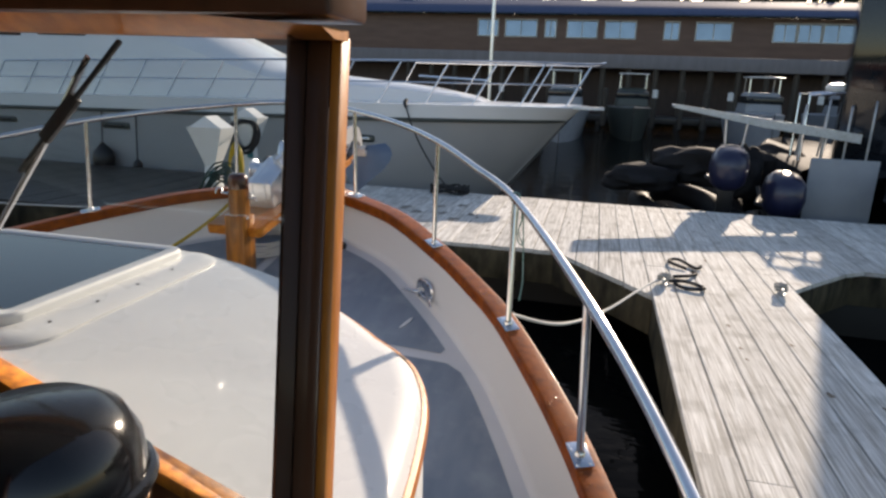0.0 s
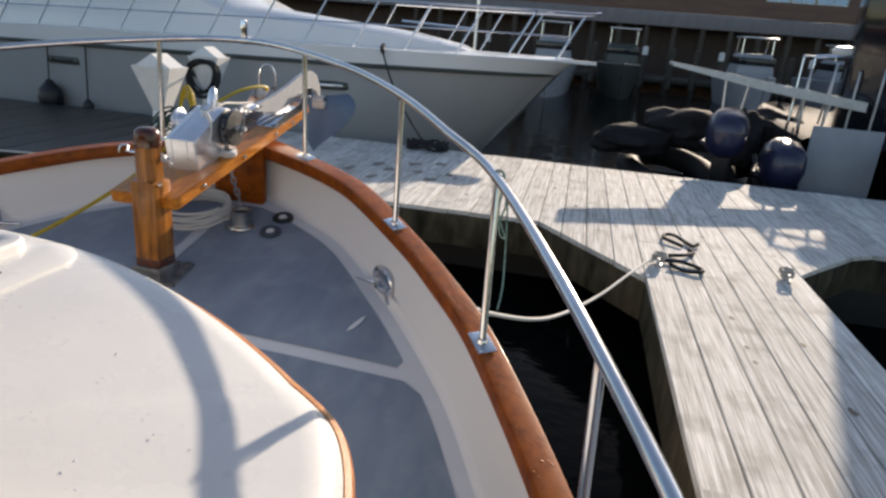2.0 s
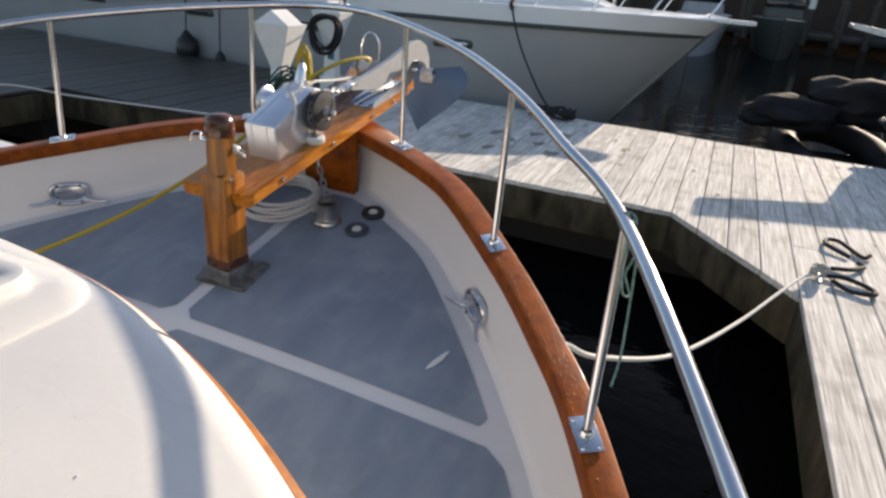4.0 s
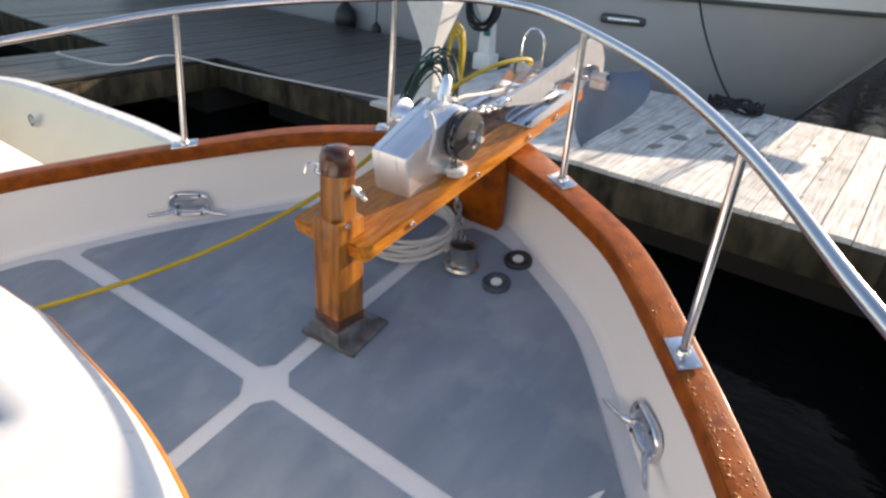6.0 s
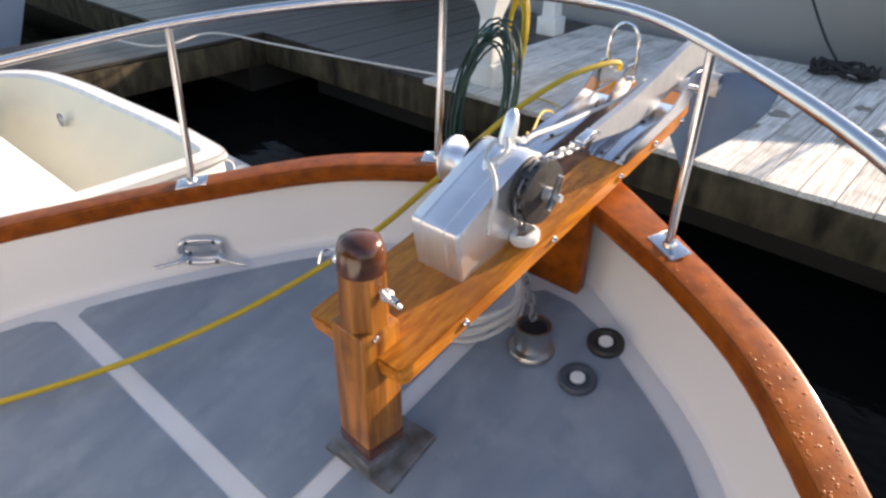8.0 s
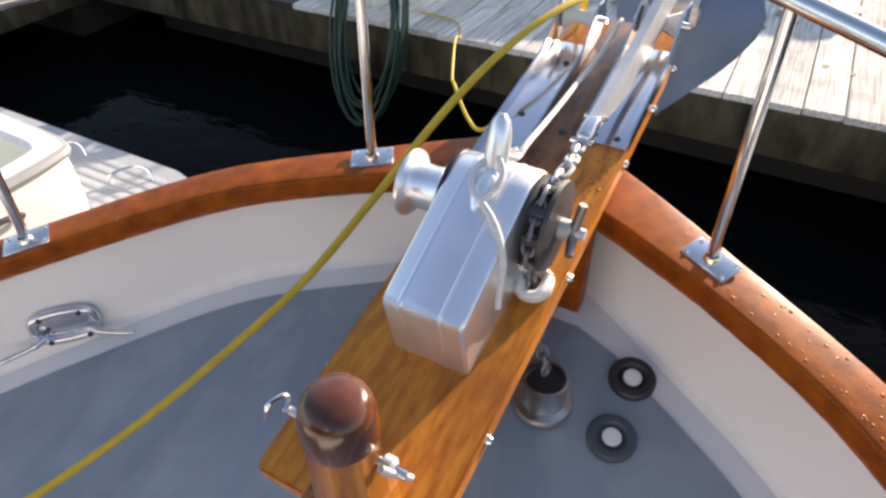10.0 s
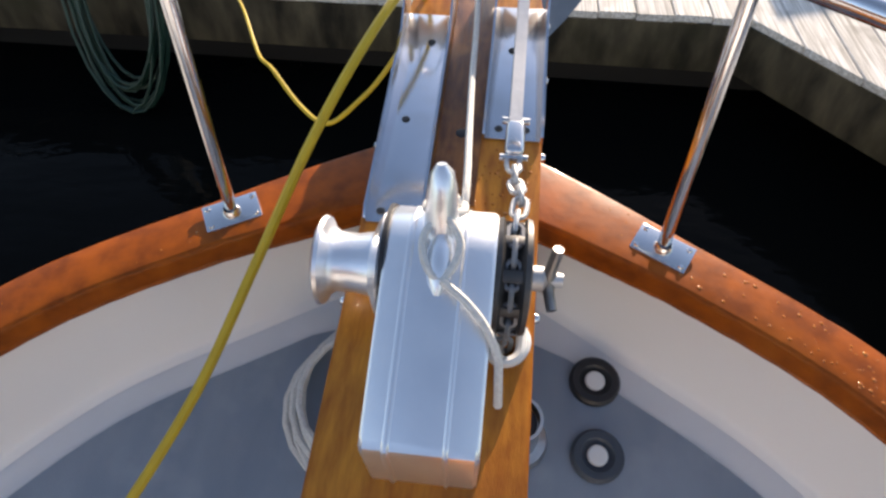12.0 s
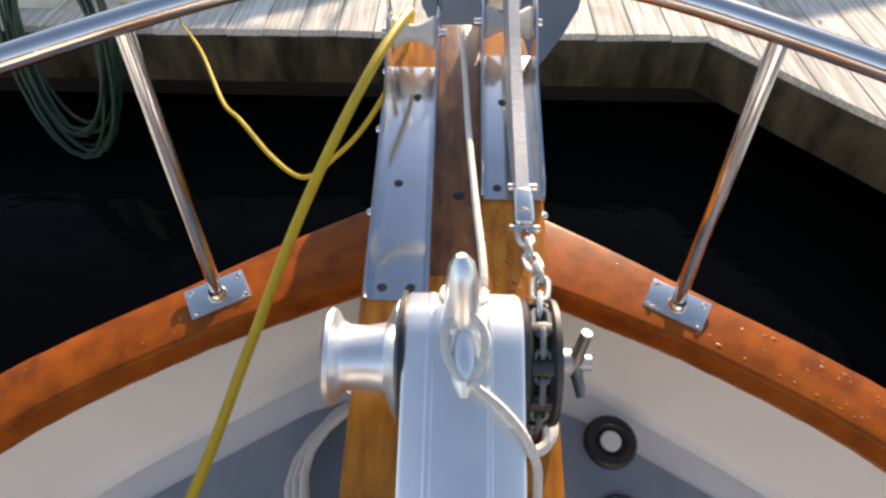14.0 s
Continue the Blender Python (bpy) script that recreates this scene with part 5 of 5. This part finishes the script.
    path = curve_points([(-W, -L / 2, 0), (-W, 0, 0.0), (-W * 0.95, L * 0.3, 0.06), (-W * 0.55, L * 0.47, 0.14), (0, L * 0.53, 0.18), (W * 0.55, L * 0.47, 0.14), (W * 0.95, L * 0.3, 0.06), (W, 0, 0), (W, -L / 2, 0)], 6)
    b = tube(path, [0.10] + [0.22] * (len(path) - 2) + [0.10], 16)
    b.transform(m)
    part("tube", b, mat, th)
    b = box(2 * W - 0.2, L * 0.9, 0.05, (0, -0.1, -0.15), bevel=0.01)
    b.transform(m)
    part("floor", b, M["tube"], th)
    b = box(2 * W - 0.3, 0.05, 0.42, (0, -L * 0.38, 0.02), bevel=0.012)
    b.transform(m)
    part("transom", b, M["canvas"], th)
    return th


dinghy(3.75, 9.6, 10, M["tube"], "dark inflatable dinghy rafted at the dock")
dinghy(5.3, 9.4, -6, M["tube_grey"], "grey inflatable dinghy rafted at the dock")
outboard(4.10, 8.05, 0.06, 170, M["cowl"], "dark blue outboard motor tilted on a dinghy's stern")
outboard(4.92, 7.95, -0.30, 185, M["cowl"], "dark blue outboard motor hung low on a dinghy")
cat = thing("sport_boat", "sport boat with a stainless tubular arch, hull shade painted black", "boat", (6.4, 10.2, WATER))
rows = []
for u in range(9):
    t = u / 8
    yy = 8.3 + 5.5 * t
    w = 1.05 * (1 - t ** 3) ** 0.6 if t < 1 else 0.02
    rows.append([(6.3 - w * 0.75, yy, WATER - 0.1), (6.3 - w, yy, -0.1), (6.3 - w, yy, 0.35 + 0.15 * t), (6.3 - w * 0.9, yy, 0.4 + 0.15 * t), (6.3, yy, 0.30 + 0.1 * t), (6.3 + w * 0.9, yy, 0.4 + 0.15 * t), (6.3 + w, yy, 0.35 + 0.15 * t), (6.3 + w, yy, -0.1), (6.3 + w * 0.75, yy, WATER - 0.1)])
# Black stands in for the shade on this backlit white hull.
part("hull", loft(rows), M["canvas"], cat, "white hull, painted black for its shade")
part("transom", box(1.0, 0.05, 1.25, (5.85, 8.28, -0.05), bevel=0.02), M["grey_board"], cat, "grey transom board")
for xx in (5.55, 7.0):
    for yy in (9.6, 10.2):
        part("arch_leg", tube([(xx, yy, 0.4), (xx * 0.96 + 0.25, yy + 0.1, 1.55)], 0.025, 8), M["steel"], cat)
part("arch_top", join(tube(curve_points([(5.55, 9.7, 1.55), (6.3, 9.65, 1.62), (7.0, 9.7, 1.55)], 6), 0.025, 8), tube(curve_points([(5.55, 10.3, 1.55), (6.3, 10.25, 1.62), (7.0, 10.3, 1.55)], 6), 0.025, 8), tube([(5.6, 9.7, 1.56), (5.6, 10.3, 1.56)], 0.025, 8), tube([(6.9, 9.7, 1.56), (6.9, 10.3, 1.56)], 0.025, 8)), M["steel"], cat, "stainless targa arch")
part("bridge_enclosure", box(2.4, 1.6, 4.6, (7.36, 9.75, 2.4), m=pose(0, 0, 0, 0, 0, -15.5), bevel=0.06), M["window"], cat, "dark canvas-enclosed flybridge tower")
for k in range(4):
    part("seat_frame", tube(curve_points([(5.35 + 0.35 * k, 9.0, 0.45), (5.35 + 0.35 * k, 9.0, 1.25 + 0.08 * (k % 2)), (5.45 + 0.35 * k, 9.3, 1.32 + 0.08 * (k % 2)), (5.45 + 0.35 * k, 9.5, 0.5)], 4), 0.018, 7), M["shank"], cat, "white tubular seat frame")
part("radar", lathe([(0, 0), (0.22, 0.01), (0.24, 0.07), (0.2, 0.13), (0, 0.15)], 18, Matrix.Translation((6.1, 9.9, 1.62))), M["white_plastic"], cat, "white radar dome")
outboard(6.75, 7.9, -0.1, 180, M["gloss_black"], "black outboard motor on the sport boat's stern")
for x, y, z, sx, sy, sz, yaw in ((2.9, 9.9, 0.0, 1.5, 1.0, 0.55, 12), (3.9, 10.4, 0.25, 1.6, 1.3, 0.8, -8), (4.6, 9.2, 0.30, 0.5, 0.7, 1.0, 20), (5.35, 10.6, 0.25, 1.3, 1.2, 0.9, 5)):
    cv = thing("canvas_cover", "black canvas cover heaped over a dinghy's gear", "cover", (x, y, WATER), group="black covers on the dinghies")
    b = bmesh.new()
    bmesh.ops.create_icosphere(b, subdivisions=4, radius=0.5)
    for v in b.verts:
        v.co *= 1 + 0.35 * noise.noise(v.co * 2.6 + Vector((x, y, 0))) + 0.12 * noise.noise(v.co * 7 + Vector((y, x, 0)))
        v.co.x, v.co.y, v.co.z = v.co.x * sx, v.co.y * sy, max(-0.45, v.co.z) * sz
    b.transform(Matrix.Translation((x, y, z - 0.15)) @ pose(0, 0, 0, 0, 0, yaw))
    part("canvas", b, M["canvas"], cv)
boom = thing("boarding_ramp", "long aluminium boarding ramp slung out over the dinghies", "ramp", (4.6, 8.8, 1.2))
RA, RB = Vector((3.22, 8.95, 1.30)), Vector((6.25, 9.15, 0.93))


def ramp_bar(wide, tall0, tall1, side, lift):
    """A bar along the ramp, deepening towards its foot."""
    rows = []
    for k in range(9):
        p = RA.lerp(RB, k / 8) + Vector((0, side, lift))
        h = tall0 + (tall1 - tall0) * min(1.0, k / 4)
        rows.append([(p.x, p.y - wide / 2, p.z - h), (p.x, p.y + wide / 2, p.z - h), (p.x, p.y + wide / 2, p.z), (p.x, p.y - wide / 2, p.z)])
    return capped(loft(rows, closed_u=True), 4)


part("ramp_deck", ramp_bar(0.40, 0.03, 0.05, 0.0, 0.0), M["alu"], boom, "bright tread plate")
for sy in (-0.215, 0.215):
    part("ramp_rail", ramp_bar(0.03, 0.06, 0.15, sy, 0.012), M["galv"], boom, "dull grey side beam")
for u in (0.30, 0.42, 0.85):
    p = RA.lerp(RB, u)
    part("strut", tube([(p.x, p.y, p.z - 0.1), (p.x + (0.12 if u < 0.35 else -0.12), p.y + 0.1, -0.3)], 0.018, 8), M["alu"], boom)

# ---- far shore: waterfront building on pilings ----
FY = 45.0
shore = thing("waterfront_building", "long brown waterfront building on pilings with a blue roof", "building", (8, FY, WATER))
part("upper_wall", box(90, 0.4, 2.6, (1, FY + 0.25, 5.0), bevel=0.02), M["wall_far"], shore, "brown boarded upper wall")
part("gallery", box(90, 1.6, 0.9, (1, FY - 0.7, 3.25), bevel=0.03), M["gallery"], shore, "boarded gallery front")
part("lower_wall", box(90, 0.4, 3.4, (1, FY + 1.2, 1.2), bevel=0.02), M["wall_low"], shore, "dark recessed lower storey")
part("roof", box(92, 5.0, 0.12, (1, FY + 1.6, 7.05), m=pose(0, 0, 0, 16, 0, 0), bevel=0.02), M["roof_far"], shore, "blue metal roof")
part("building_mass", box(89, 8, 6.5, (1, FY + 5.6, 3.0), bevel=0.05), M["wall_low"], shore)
wx = [(-6.4, 1.4), (-4.0, 2.2), (-1.9, 0.7), (0.3, 2.0), (2.9, 2.0), (6.3, 0.9), (9.0, 2.2), (13.4, 1.3), (14.9, 1.3), (16.6, 1.7), (20.0, 2.0), (24.0, 2.0), (28.0, 2.0)]
for x, w in wx:
    wf = part("window_frame", join(box(w + 0.16, 0.08, 0.08, (x, FY, 5.98), bevel=0.01), box(w + 0.16, 0.08, 0.08, (x, FY, 4.82), bevel=0.01), box(0.08, 0.08, 1.1, (x - w / 2 - 0.04, FY, 5.4), bevel=0.01), box(0.08, 0.08, 1.1, (x + w / 2 + 0.04, FY, 5.4), bevel=0.01), box(0.06, 0.06, 1.1, (x, FY, 5.4), bevel=0.01)), M["frame_far"], shore)
    part("pane", box(w, 0.03, 1.1, (x, FY + 0.03, 5.4), m=pose(0, 0, 0, -4, 0, 0), bevel=0), M["pane_far"], wf, "pane reflecting the pale sky")
for k in range(34):
    part("piling", turned([(0.2, -1.0), (0.18, 3.4), (0, 3.4)], "z", (-12 + 1.75 * k, FY - 1.2, 0), 10), M["piling"], shore)
part("far_dock", box(60, 2.5, 0.4, (14, 40, -0.35), bevel=0.03), M["dock_dark"], shore)
random.seed(21)
for k in range(26):
    x = -6 + 1.6 * k + random.uniform(-0.5, 0.5)
    pz = thing("dock_piling", "pale capped timber piling at the far dock", "piling", (x, 38.6, -0.7), group="far dock pilings")
    part("piling", turned([(0.16, -0.8), (0.15, 1.0), (0.0, 1.0)], "z", (x, 38.6, 0), 10), M["piling"], pz)
    part("cap", turned([(0.17, 1.0), (0.165, 1.45), (0.0, 1.5)], "z", (x, 38.6, 0), 10), M["white_plastic"] if k % 3 == 1 else M["piling"], pz)
for k, (x, y, L) in enumerate(((0.3, 30, 7), (3.6, 33, 7), (9.5, 31, 6), (14.5, 34, 8))):
    fb = thing("far_cruiser", "small cruiser moored at the far dock", "boat", (x, y, WATER), group="far cruisers")
    rows = []
    for u in range(7):
        t = u / 6
        w = 1.2 * (1 - (1 - t) ** 2.4) ** 0.6 + 0.02
        yy = y - L / 2 + L * t
        rows.append([(x - w * 0.7, yy, WATER - 0.1), (x - w, yy, 0.6 - 0.15 * t), (x - w * 0.85, yy, 0.65 - 0.15 * t), (x, yy, 0.7 - 0.15 * t), (x + w * 0.85, yy, 0.65 - 0.15 * t), (x + w, yy, 0.6 - 0.15 * t), (x + w * 0.7, yy, WATER - 0.1)])
    # Grey hull and cabin colours carry the shade the cruisers lie in.
    part("hull", loft(rows), M["grey_board"] if k != 1 else M["stripe"], fb)
    part("cabin", box(1.7, L * 0.4, 1.0, (x, y + 0.3, 1.05), bevel=0.15, seg=3, taper=0.8), M["grey_board"] if k != 1 else M["stripe"], fb)
    part("cabin_glass", box(1.62, L * 0.36, 0.35, (x, y + 0.25, 1.2), bevel=0.05), M["window"], fb)
    part("hardtop", box(1.5, L * 0.3, 0.05, (x, y + 0.1, 2.25), bevel=0.02), M["yacht"], fb)
    for sx in (-0.65, 0.65):
        for sy in (-0.4, 0.8):
            part("hardtop_post", tube([(x + sx, y + sy, 1.5), (x + sx, y + sy * 0.9, 2.24)], 0.025, 6), M["steel"], fb)
mast = thing("sailboat_mast", "pale sailboat mast with rigging behind the yacht", "mast", (-3.0, 25, WATER))
part("mast", tube([(-2.9, 26, -0.6), (-2.9, 26, 12)], 0.07, 10), M["alu"], mast)
part("boom", tube([(-2.9, 26, 1.6), (-6.2, 26, 1.7)], 0.06, 8), M["alu"], mast)

# wooded bank behind everything
random.seed(9)
bm = bmesh.new()
def clump(bm, c, r, n):
    for _ in range(n):
        d = Vector((random.gauss(0, 1), random.gauss(0, 1), random.gauss(0, 0.8)))
        d = d.normalized() * r * random.uniform(0.3, 1.0)
        s = random.uniform(0.25, 0.6)
        p = Vector(c) + d
        a, b = Vector((random.uniform(-1, 1), random.uniform(-1, 1), random.uniform(-1, 1))).normalized(), Vector((random.uniform(-1, 1), random.uniform(-1, 1), random.uniform(-1, 1))).normalized()
        vs = [bm.verts.new(p + s * q) for q in (a, b, -a, -b)]
        bm.faces.new(vs)
for k in range(110):
    x = -95 + 1.7 * k + random.uniform(-1, 1)
    h = random.uniform(10, 16)
    y = 58 + random.uniform(-3, 6)
    for j in range(6):
        clump(bm, (x, y, 1 + h * j / 6), 2.8 * (1.1 - j / 7), 70)
wood = mesh_object("far_wood", bm, M["leaf"], smooth=False)
tagged(wood, "dark evergreen wood along the far bank", "trees", kind="stuff")
bank = mesh_object("bank", box(400, 60, 13, (0, 97, 3.4), bevel=3), M["leaf"])
tagged(bank, "dark wooded bank behind the waterfront", "ground", kind="structure")
bank2 = mesh_object("bank", box(400, 40, 5, (0, -90, 1.5), bevel=0.5), M["leaf"])
tagged(bank2, "dark shore behind the harbour", "ground", kind="structure")

# ---- lines and fittings on the dock ----
moor = thing("mooring_line", "white mooring line sagging from the boat to the dock cleat", "rope", (2.1, 1.5, 0.0))
mp = curve_points([(1.36, 0.10, 0.42), (1.47, 0.14, 0.40), (1.58, 0.32, 0.28), (1.85, 0.95, 0.02), (2.15, 1.75, -0.13), (2.42, 2.45, -0.17), (2.58, 2.85, -0.19), (2.66, 2.98, -0.20)], 8)
part("line", tube(mp, 0.0105, 8), M["rope_white"], moor)


def dock_cleat(x, y, yaw):
    th = thing("dock_cleat", "weathered dock cleat with a rope made fast", "cleat", (x, y, DOCK))
    m = Matrix.Translation((x, y, DOCK)) @ pose(0, 0, 0, 0, 0, yaw)
    b = join(tube(curve_points([(-0.13, 0, 0.07), (-0.08, 0, 0.06), (0, 0, 0.055), (0.08, 0, 0.06), (0.13, 0, 0.07)], 4), [0.012] * 4 + [0.018] * 9 + [0.012] * 4, 10), box(0.03, 0.03, 0.06, (-0.04, 0, 0.03), bevel=0.006), box(0.03, 0.03, 0.06, (0.04, 0, 0.03), bevel=0.006), box(0.14, 0.06, 0.012, (0, 0, 0.006), bevel=0.003))
    b.transform(m)
    part("cleat", b, M["galv"], th)
    pts = []
    for k in range(46):
        a = k * 0.42
        pts.append((0.075 * math.cos(a) + 0.01 * math.sin(3 * a), 0.045 * math.sin(2 * a) + 0.01, 0.03 + 0.035 * abs(math.sin(a * 0.7)) + 0.0008 * k))
    b = tube(curve_points(pts, 2), 0.012, 7)
    b.transform(m)
    part("turns", b, M["rope_grey"], th, "figure-of-eight turns of grey rope")


dock_cleat(2.72, 3.05, 75)
dock_cleat(3.76, 3.1, 80)


def loose_loop(ctrl, mat, label):
    th = thing("rope_end", label, "rope", (ctrl[0][0], ctrl[0][1], DOCK))
    part("rope", tube(curve_points([(x, y, DOCK + 0.02 + 0.012 * (i % 2)) for i, (x, y) in enumerate(ctrl)], 7), 0.017, 8), mat, th)


loose_loop([(2.76, 3.10), (2.90, 3.10), (3.05, 3.02), (3.04, 2.90), (2.90, 2.90), (2.80, 3.00)], M["rope_black"], "black rope loop lying on the dock")
loose_loop([(2.82, 3.28), (2.95, 3.30), (3.06, 3.45), (3.02, 3.50)], M["rope_black"], "black rope end lying on the dock")
loose_loop([(2.98, 3.62), (2.84, 3.78), (2.86, 3.95), (2.95, 3.92), (3.08, 3.68), (3.14, 3.72)], M["rope_black"], "black rope loop lying on the dock")

# wet footprints and knots on the boards
random.seed(31)
for x, y, s in ((0.9, 5.9, 0.09), (0.18, 5.12, 0.12), (-0.05, 5.45, 0.10), (0.35, 5.5, 0.09), (-0.22, 5.9, 0.12), (-0.42, 5.4, 0.12), (0.1, 6.1, 0.10), (-0.5, 4.9, 0.10), (-0.65, 5.65, 0.13), (-0.9, 5.2, 0.12)):
    n = 28
    ph = [random.uniform(0, 6.28) for _ in range(4)]
    o = []
    for k in range(n):
        a = 2 * math.pi * k / n
        r = s * (0.75 + 0.16 * math.sin(2 * a + ph[0]) + 0.12 * math.sin(3 * a + ph[1]) + 0.08 * math.sin(5 * a + ph[2]) + 0.06 * math.sin(8 * a + ph[3]))
        o.append((0.75 * r * math.cos(a), 1.25 * r * math.sin(a)))
    st = mesh_object("wet_patch", prism(o, 0.0, 0.0015), M["wet"], smooth=False)
    st.location = (x, y, DOCK + 0.0035)
    tagged(st, "dark wet patch on the dock boards", "stain", group="wet patches on the dock")

for _ in range(40):
    x, y = (random.uniform(2.62, 3.86), random.uniform(-2.5, 2.5)) if random.random() < 0.6 else (random.uniform(-0.4, 4.0), random.uniform(4.0, 7.0))
    s = random.uniform(0.012, 0.028)
    o = [(s * (0.8 + 0.2 * math.sin(2 * a + x)) * math.cos(a), 1.7 * s * (0.8 + 0.2 * math.cos(3 * a + y)) * math.sin(a)) for a in [2 * math.pi * k / 12 for k in range(12)]]
    kn = mesh_object("knot", prism(o, 0.0, 0.0012), M["knot"], smooth=False)
    kn.matrix_world = Matrix.Translation((x, y, DOCK + 0.0033))
    kn.parent = dock
    kn.matrix_parent_inverse = Matrix.Translation(dock.location).inverted()

# line along the old dock
ol2 = thing("dock_line", "pale mooring line lying along the old dock edge", "rope", (-5, 3.6, DOCK))
part("line", tube(curve_points([(-7.3, 2.4, -0.20), (-7.05, 2.3, -0.18), (-6.1, 2.5, -0.16), (-6.0, 3.1, -0.10), (-5.5, 3.55, -0.21), (-4.7, 3.75, -0.225), (-4.0, 3.9, -0.225), (-3.2, 4.1, -0.225), (-2.9, 4.2, -0.2)], 8), 0.012, 7), M["rope_white"], ol2)

# small cord tied to the starboard rail
cord = thing("rail_cord", "thin green and white cord knotted to the rail", "rope", (1.63, -0.36, 0.8))
cp2 = curve_points([(1.64, -0.33, 1.075), (1.655, -0.35, 1.05), (1.66, -0.30, 0.97), (1.645, -0.26, 0.90), (1.665, -0.25, 0.84), (1.65, -0.29, 0.86), (1.64, -0.31, 0.94), (1.65, -0.33, 1.05), (1.665, -0.32, 1.0), (1.67, -0.27, 0.87), (1.675, -0.26, 0.76), (1.68, -0.28, 0.66), (1.675, -0.32, 0.59)], 8)
part("cord", tube(cp2, 0.0032, 6), M["cord_green"], cord)
part("knot", tube([(1.63 + 0.020 * math.cos(a), -0.345 + 0.008 * math.sin(a), 1.073 + 0.020 * math.sin(a)) for a in [2 * math.pi * k / 14 for k in range(14)]], 0.0045, 6, closed=True), M["cord_green"], cord)

# small pale fleck on the deck, a thin slender outline
lf = [(0.0, -0.06), (0.012, -0.03), (0.014, 0.01), (0.006, 0.05), (0.0, 0.065), (-0.006, 0.045), (-0.010, 0.0), (-0.008, -0.035)]
fleckm = mesh_object("fallen_leaf", prism(lf, 0.0, 0.003), M["white_plastic"], smooth=False)
fleckm.matrix_world = Matrix.Translation((1.05, -0.03, deck_z(-0.03) + camber(1.05) + 0.006)) @ pose(0, 0, 0, 12, 0, -20)
tagged(fleckm, "small pale slender fleck on the grey deck", "leaf")

# hull seen beyond the port dock
nb = thing("neighbour_boat", "pale blue-white boat bow beyond the old dock", "boat", (-9.3, -0.5, WATER))
rows = []
for u in range(13):
    t = (u / 12) ** 1.4
    y = 2.75 - 7.0 * t
    w = 1.35 * (1 - (1 - t) ** 2.6) ** 0.75 + 0.01
    top = 1.05 - 0.35 * t
    rows.append([(-9.3 - w * 0.6, y - 0.9 * (1 - t), WATER - 0.1), (-9.3 - w * 0.85, y - 0.35 * (1 - t), 0.2), (-9.3 - w, y, top), (-9.3 - w * 0.9, y, top + 0.03), (-9.3, y, top + 0.08), (-9.3 + w * 0.9, y, top + 0.03), (-9.3 + w, y, top), (-9.3 + w * 0.85, y - 0.35 * (1 - t), 0.2), (-9.3 + w * 0.6, y - 0.9 * (1 - t), WATER - 0.1)])
part("hull", loft([q[:3] for q in rows]), M["hull_blue"], nb, "pale blue hull side")
part("hull", loft([q[6:] for q in rows]), M["hull_blue"], nb, "pale blue hull side")
part("foredeck", loft([q[2:7] for q in rows]), M["yacht"], nb, "white cambered foredeck")
for k in (2, 6):
    part("rub_strip", tube([Vector(q[k]) - Vector((0, 0, 0.04)) for q in rows], 0.025, 8), M["rub_grey"], nb)

# ---- water drops on varnish ----
def drop_field(name, count, place, label, rmin=0.0014, rmax=0.0042, mat="drop"):
    V, Fc = [], []
    for _ in range(count):
        p, r = place(), random.uniform(rmin, rmax) * random.choice((0.7, 1.0, 1.0, 1.3))
        b = len(V)
        for ring, (k, h) in enumerate(((1.0, 0.0), (0.72, 0.22))):
            for s in range(6):
                a = 2 * math.pi * s / 6
                V.append((p[0] + r * k * math.cos(a), p[1] + r * k * math.sin(a), p[2] + r * h))
        V.append((p[0], p[1], p[2] + r * 0.31))
        for s in range(6):
            t = (s + 1) % 6
            Fc.append((b + s, b + t, b + 6 + t, b + 6 + s))
            Fc.append((b + 6 + s, b + 6 + t, b + 12))
    me = bpy.data.meshes.new(name)
    me.from_pydata(V, [], Fc)
    me.polygons.foreach_set("use_smooth", [True] * len(Fc))
    me.materials.append(M[mat])
    ob = new(name, me)
    return tagged(ob, label, "water drops", kind="stuff")


random.seed(77)


def cap_place(sgn):
    def f():
        while True:
            i = int(random.triangular(21, 126, 77))
            c = cap_line[i].lerp(cap_line[i + 1], random.random())
            if random.random() > 0.35 + 0.65 * (0.5 + 0.5 * noise.noise(Vector((c.x * 3, c.y * 3, 1.0)))):
                continue
            d = random.uniform(-0.05, cap_inner(c.y) - 0.014)
            t = (cap_line[i + 1] - cap_line[i]).normalized()
            return (sgn * (c.x + t.y * d), c.y - t.x * d, cap_z(c.y - 0.0) + 0.0008 - (0.002 if abs(d) > 0.04 else 0))
    return f


drop_field("water_drops", 2300, cap_place(1), "beads of water on the varnished cap rail", 0.0014, 0.0048)
drop_field("water_drops", 260, cap_place(-1), "beads of water on the varnished cap rail")


def plank_place():
    y = random.uniform(0.75, 1.3)
    x = random.choice((random.uniform(-0.02, 0.055), random.uniform(0.06, 0.17) if y < 0.97 else random.uniform(-0.02, 0.055)))
    return (x, y, plank_z(y) + 0.0005)


drop_field("water_drops", 420, plank_place, "beads of water on the varnished plank", 0.0015, 0.004)


def trunk_place():
    y = random.uniform(-2.0, -0.9)
    x = random.uniform(-1.2, 1.35)
    while -y < 0.86 + 0.25 * x * x:
        y = random.uniform(-2.0, -0.9)
    return (x, y, trunk_z(x, y) - 0.0008)


drop_field("water_drops", 170, trunk_place, "beads of water on the white trunk top", 0.0012, 0.0030, "drop_white")
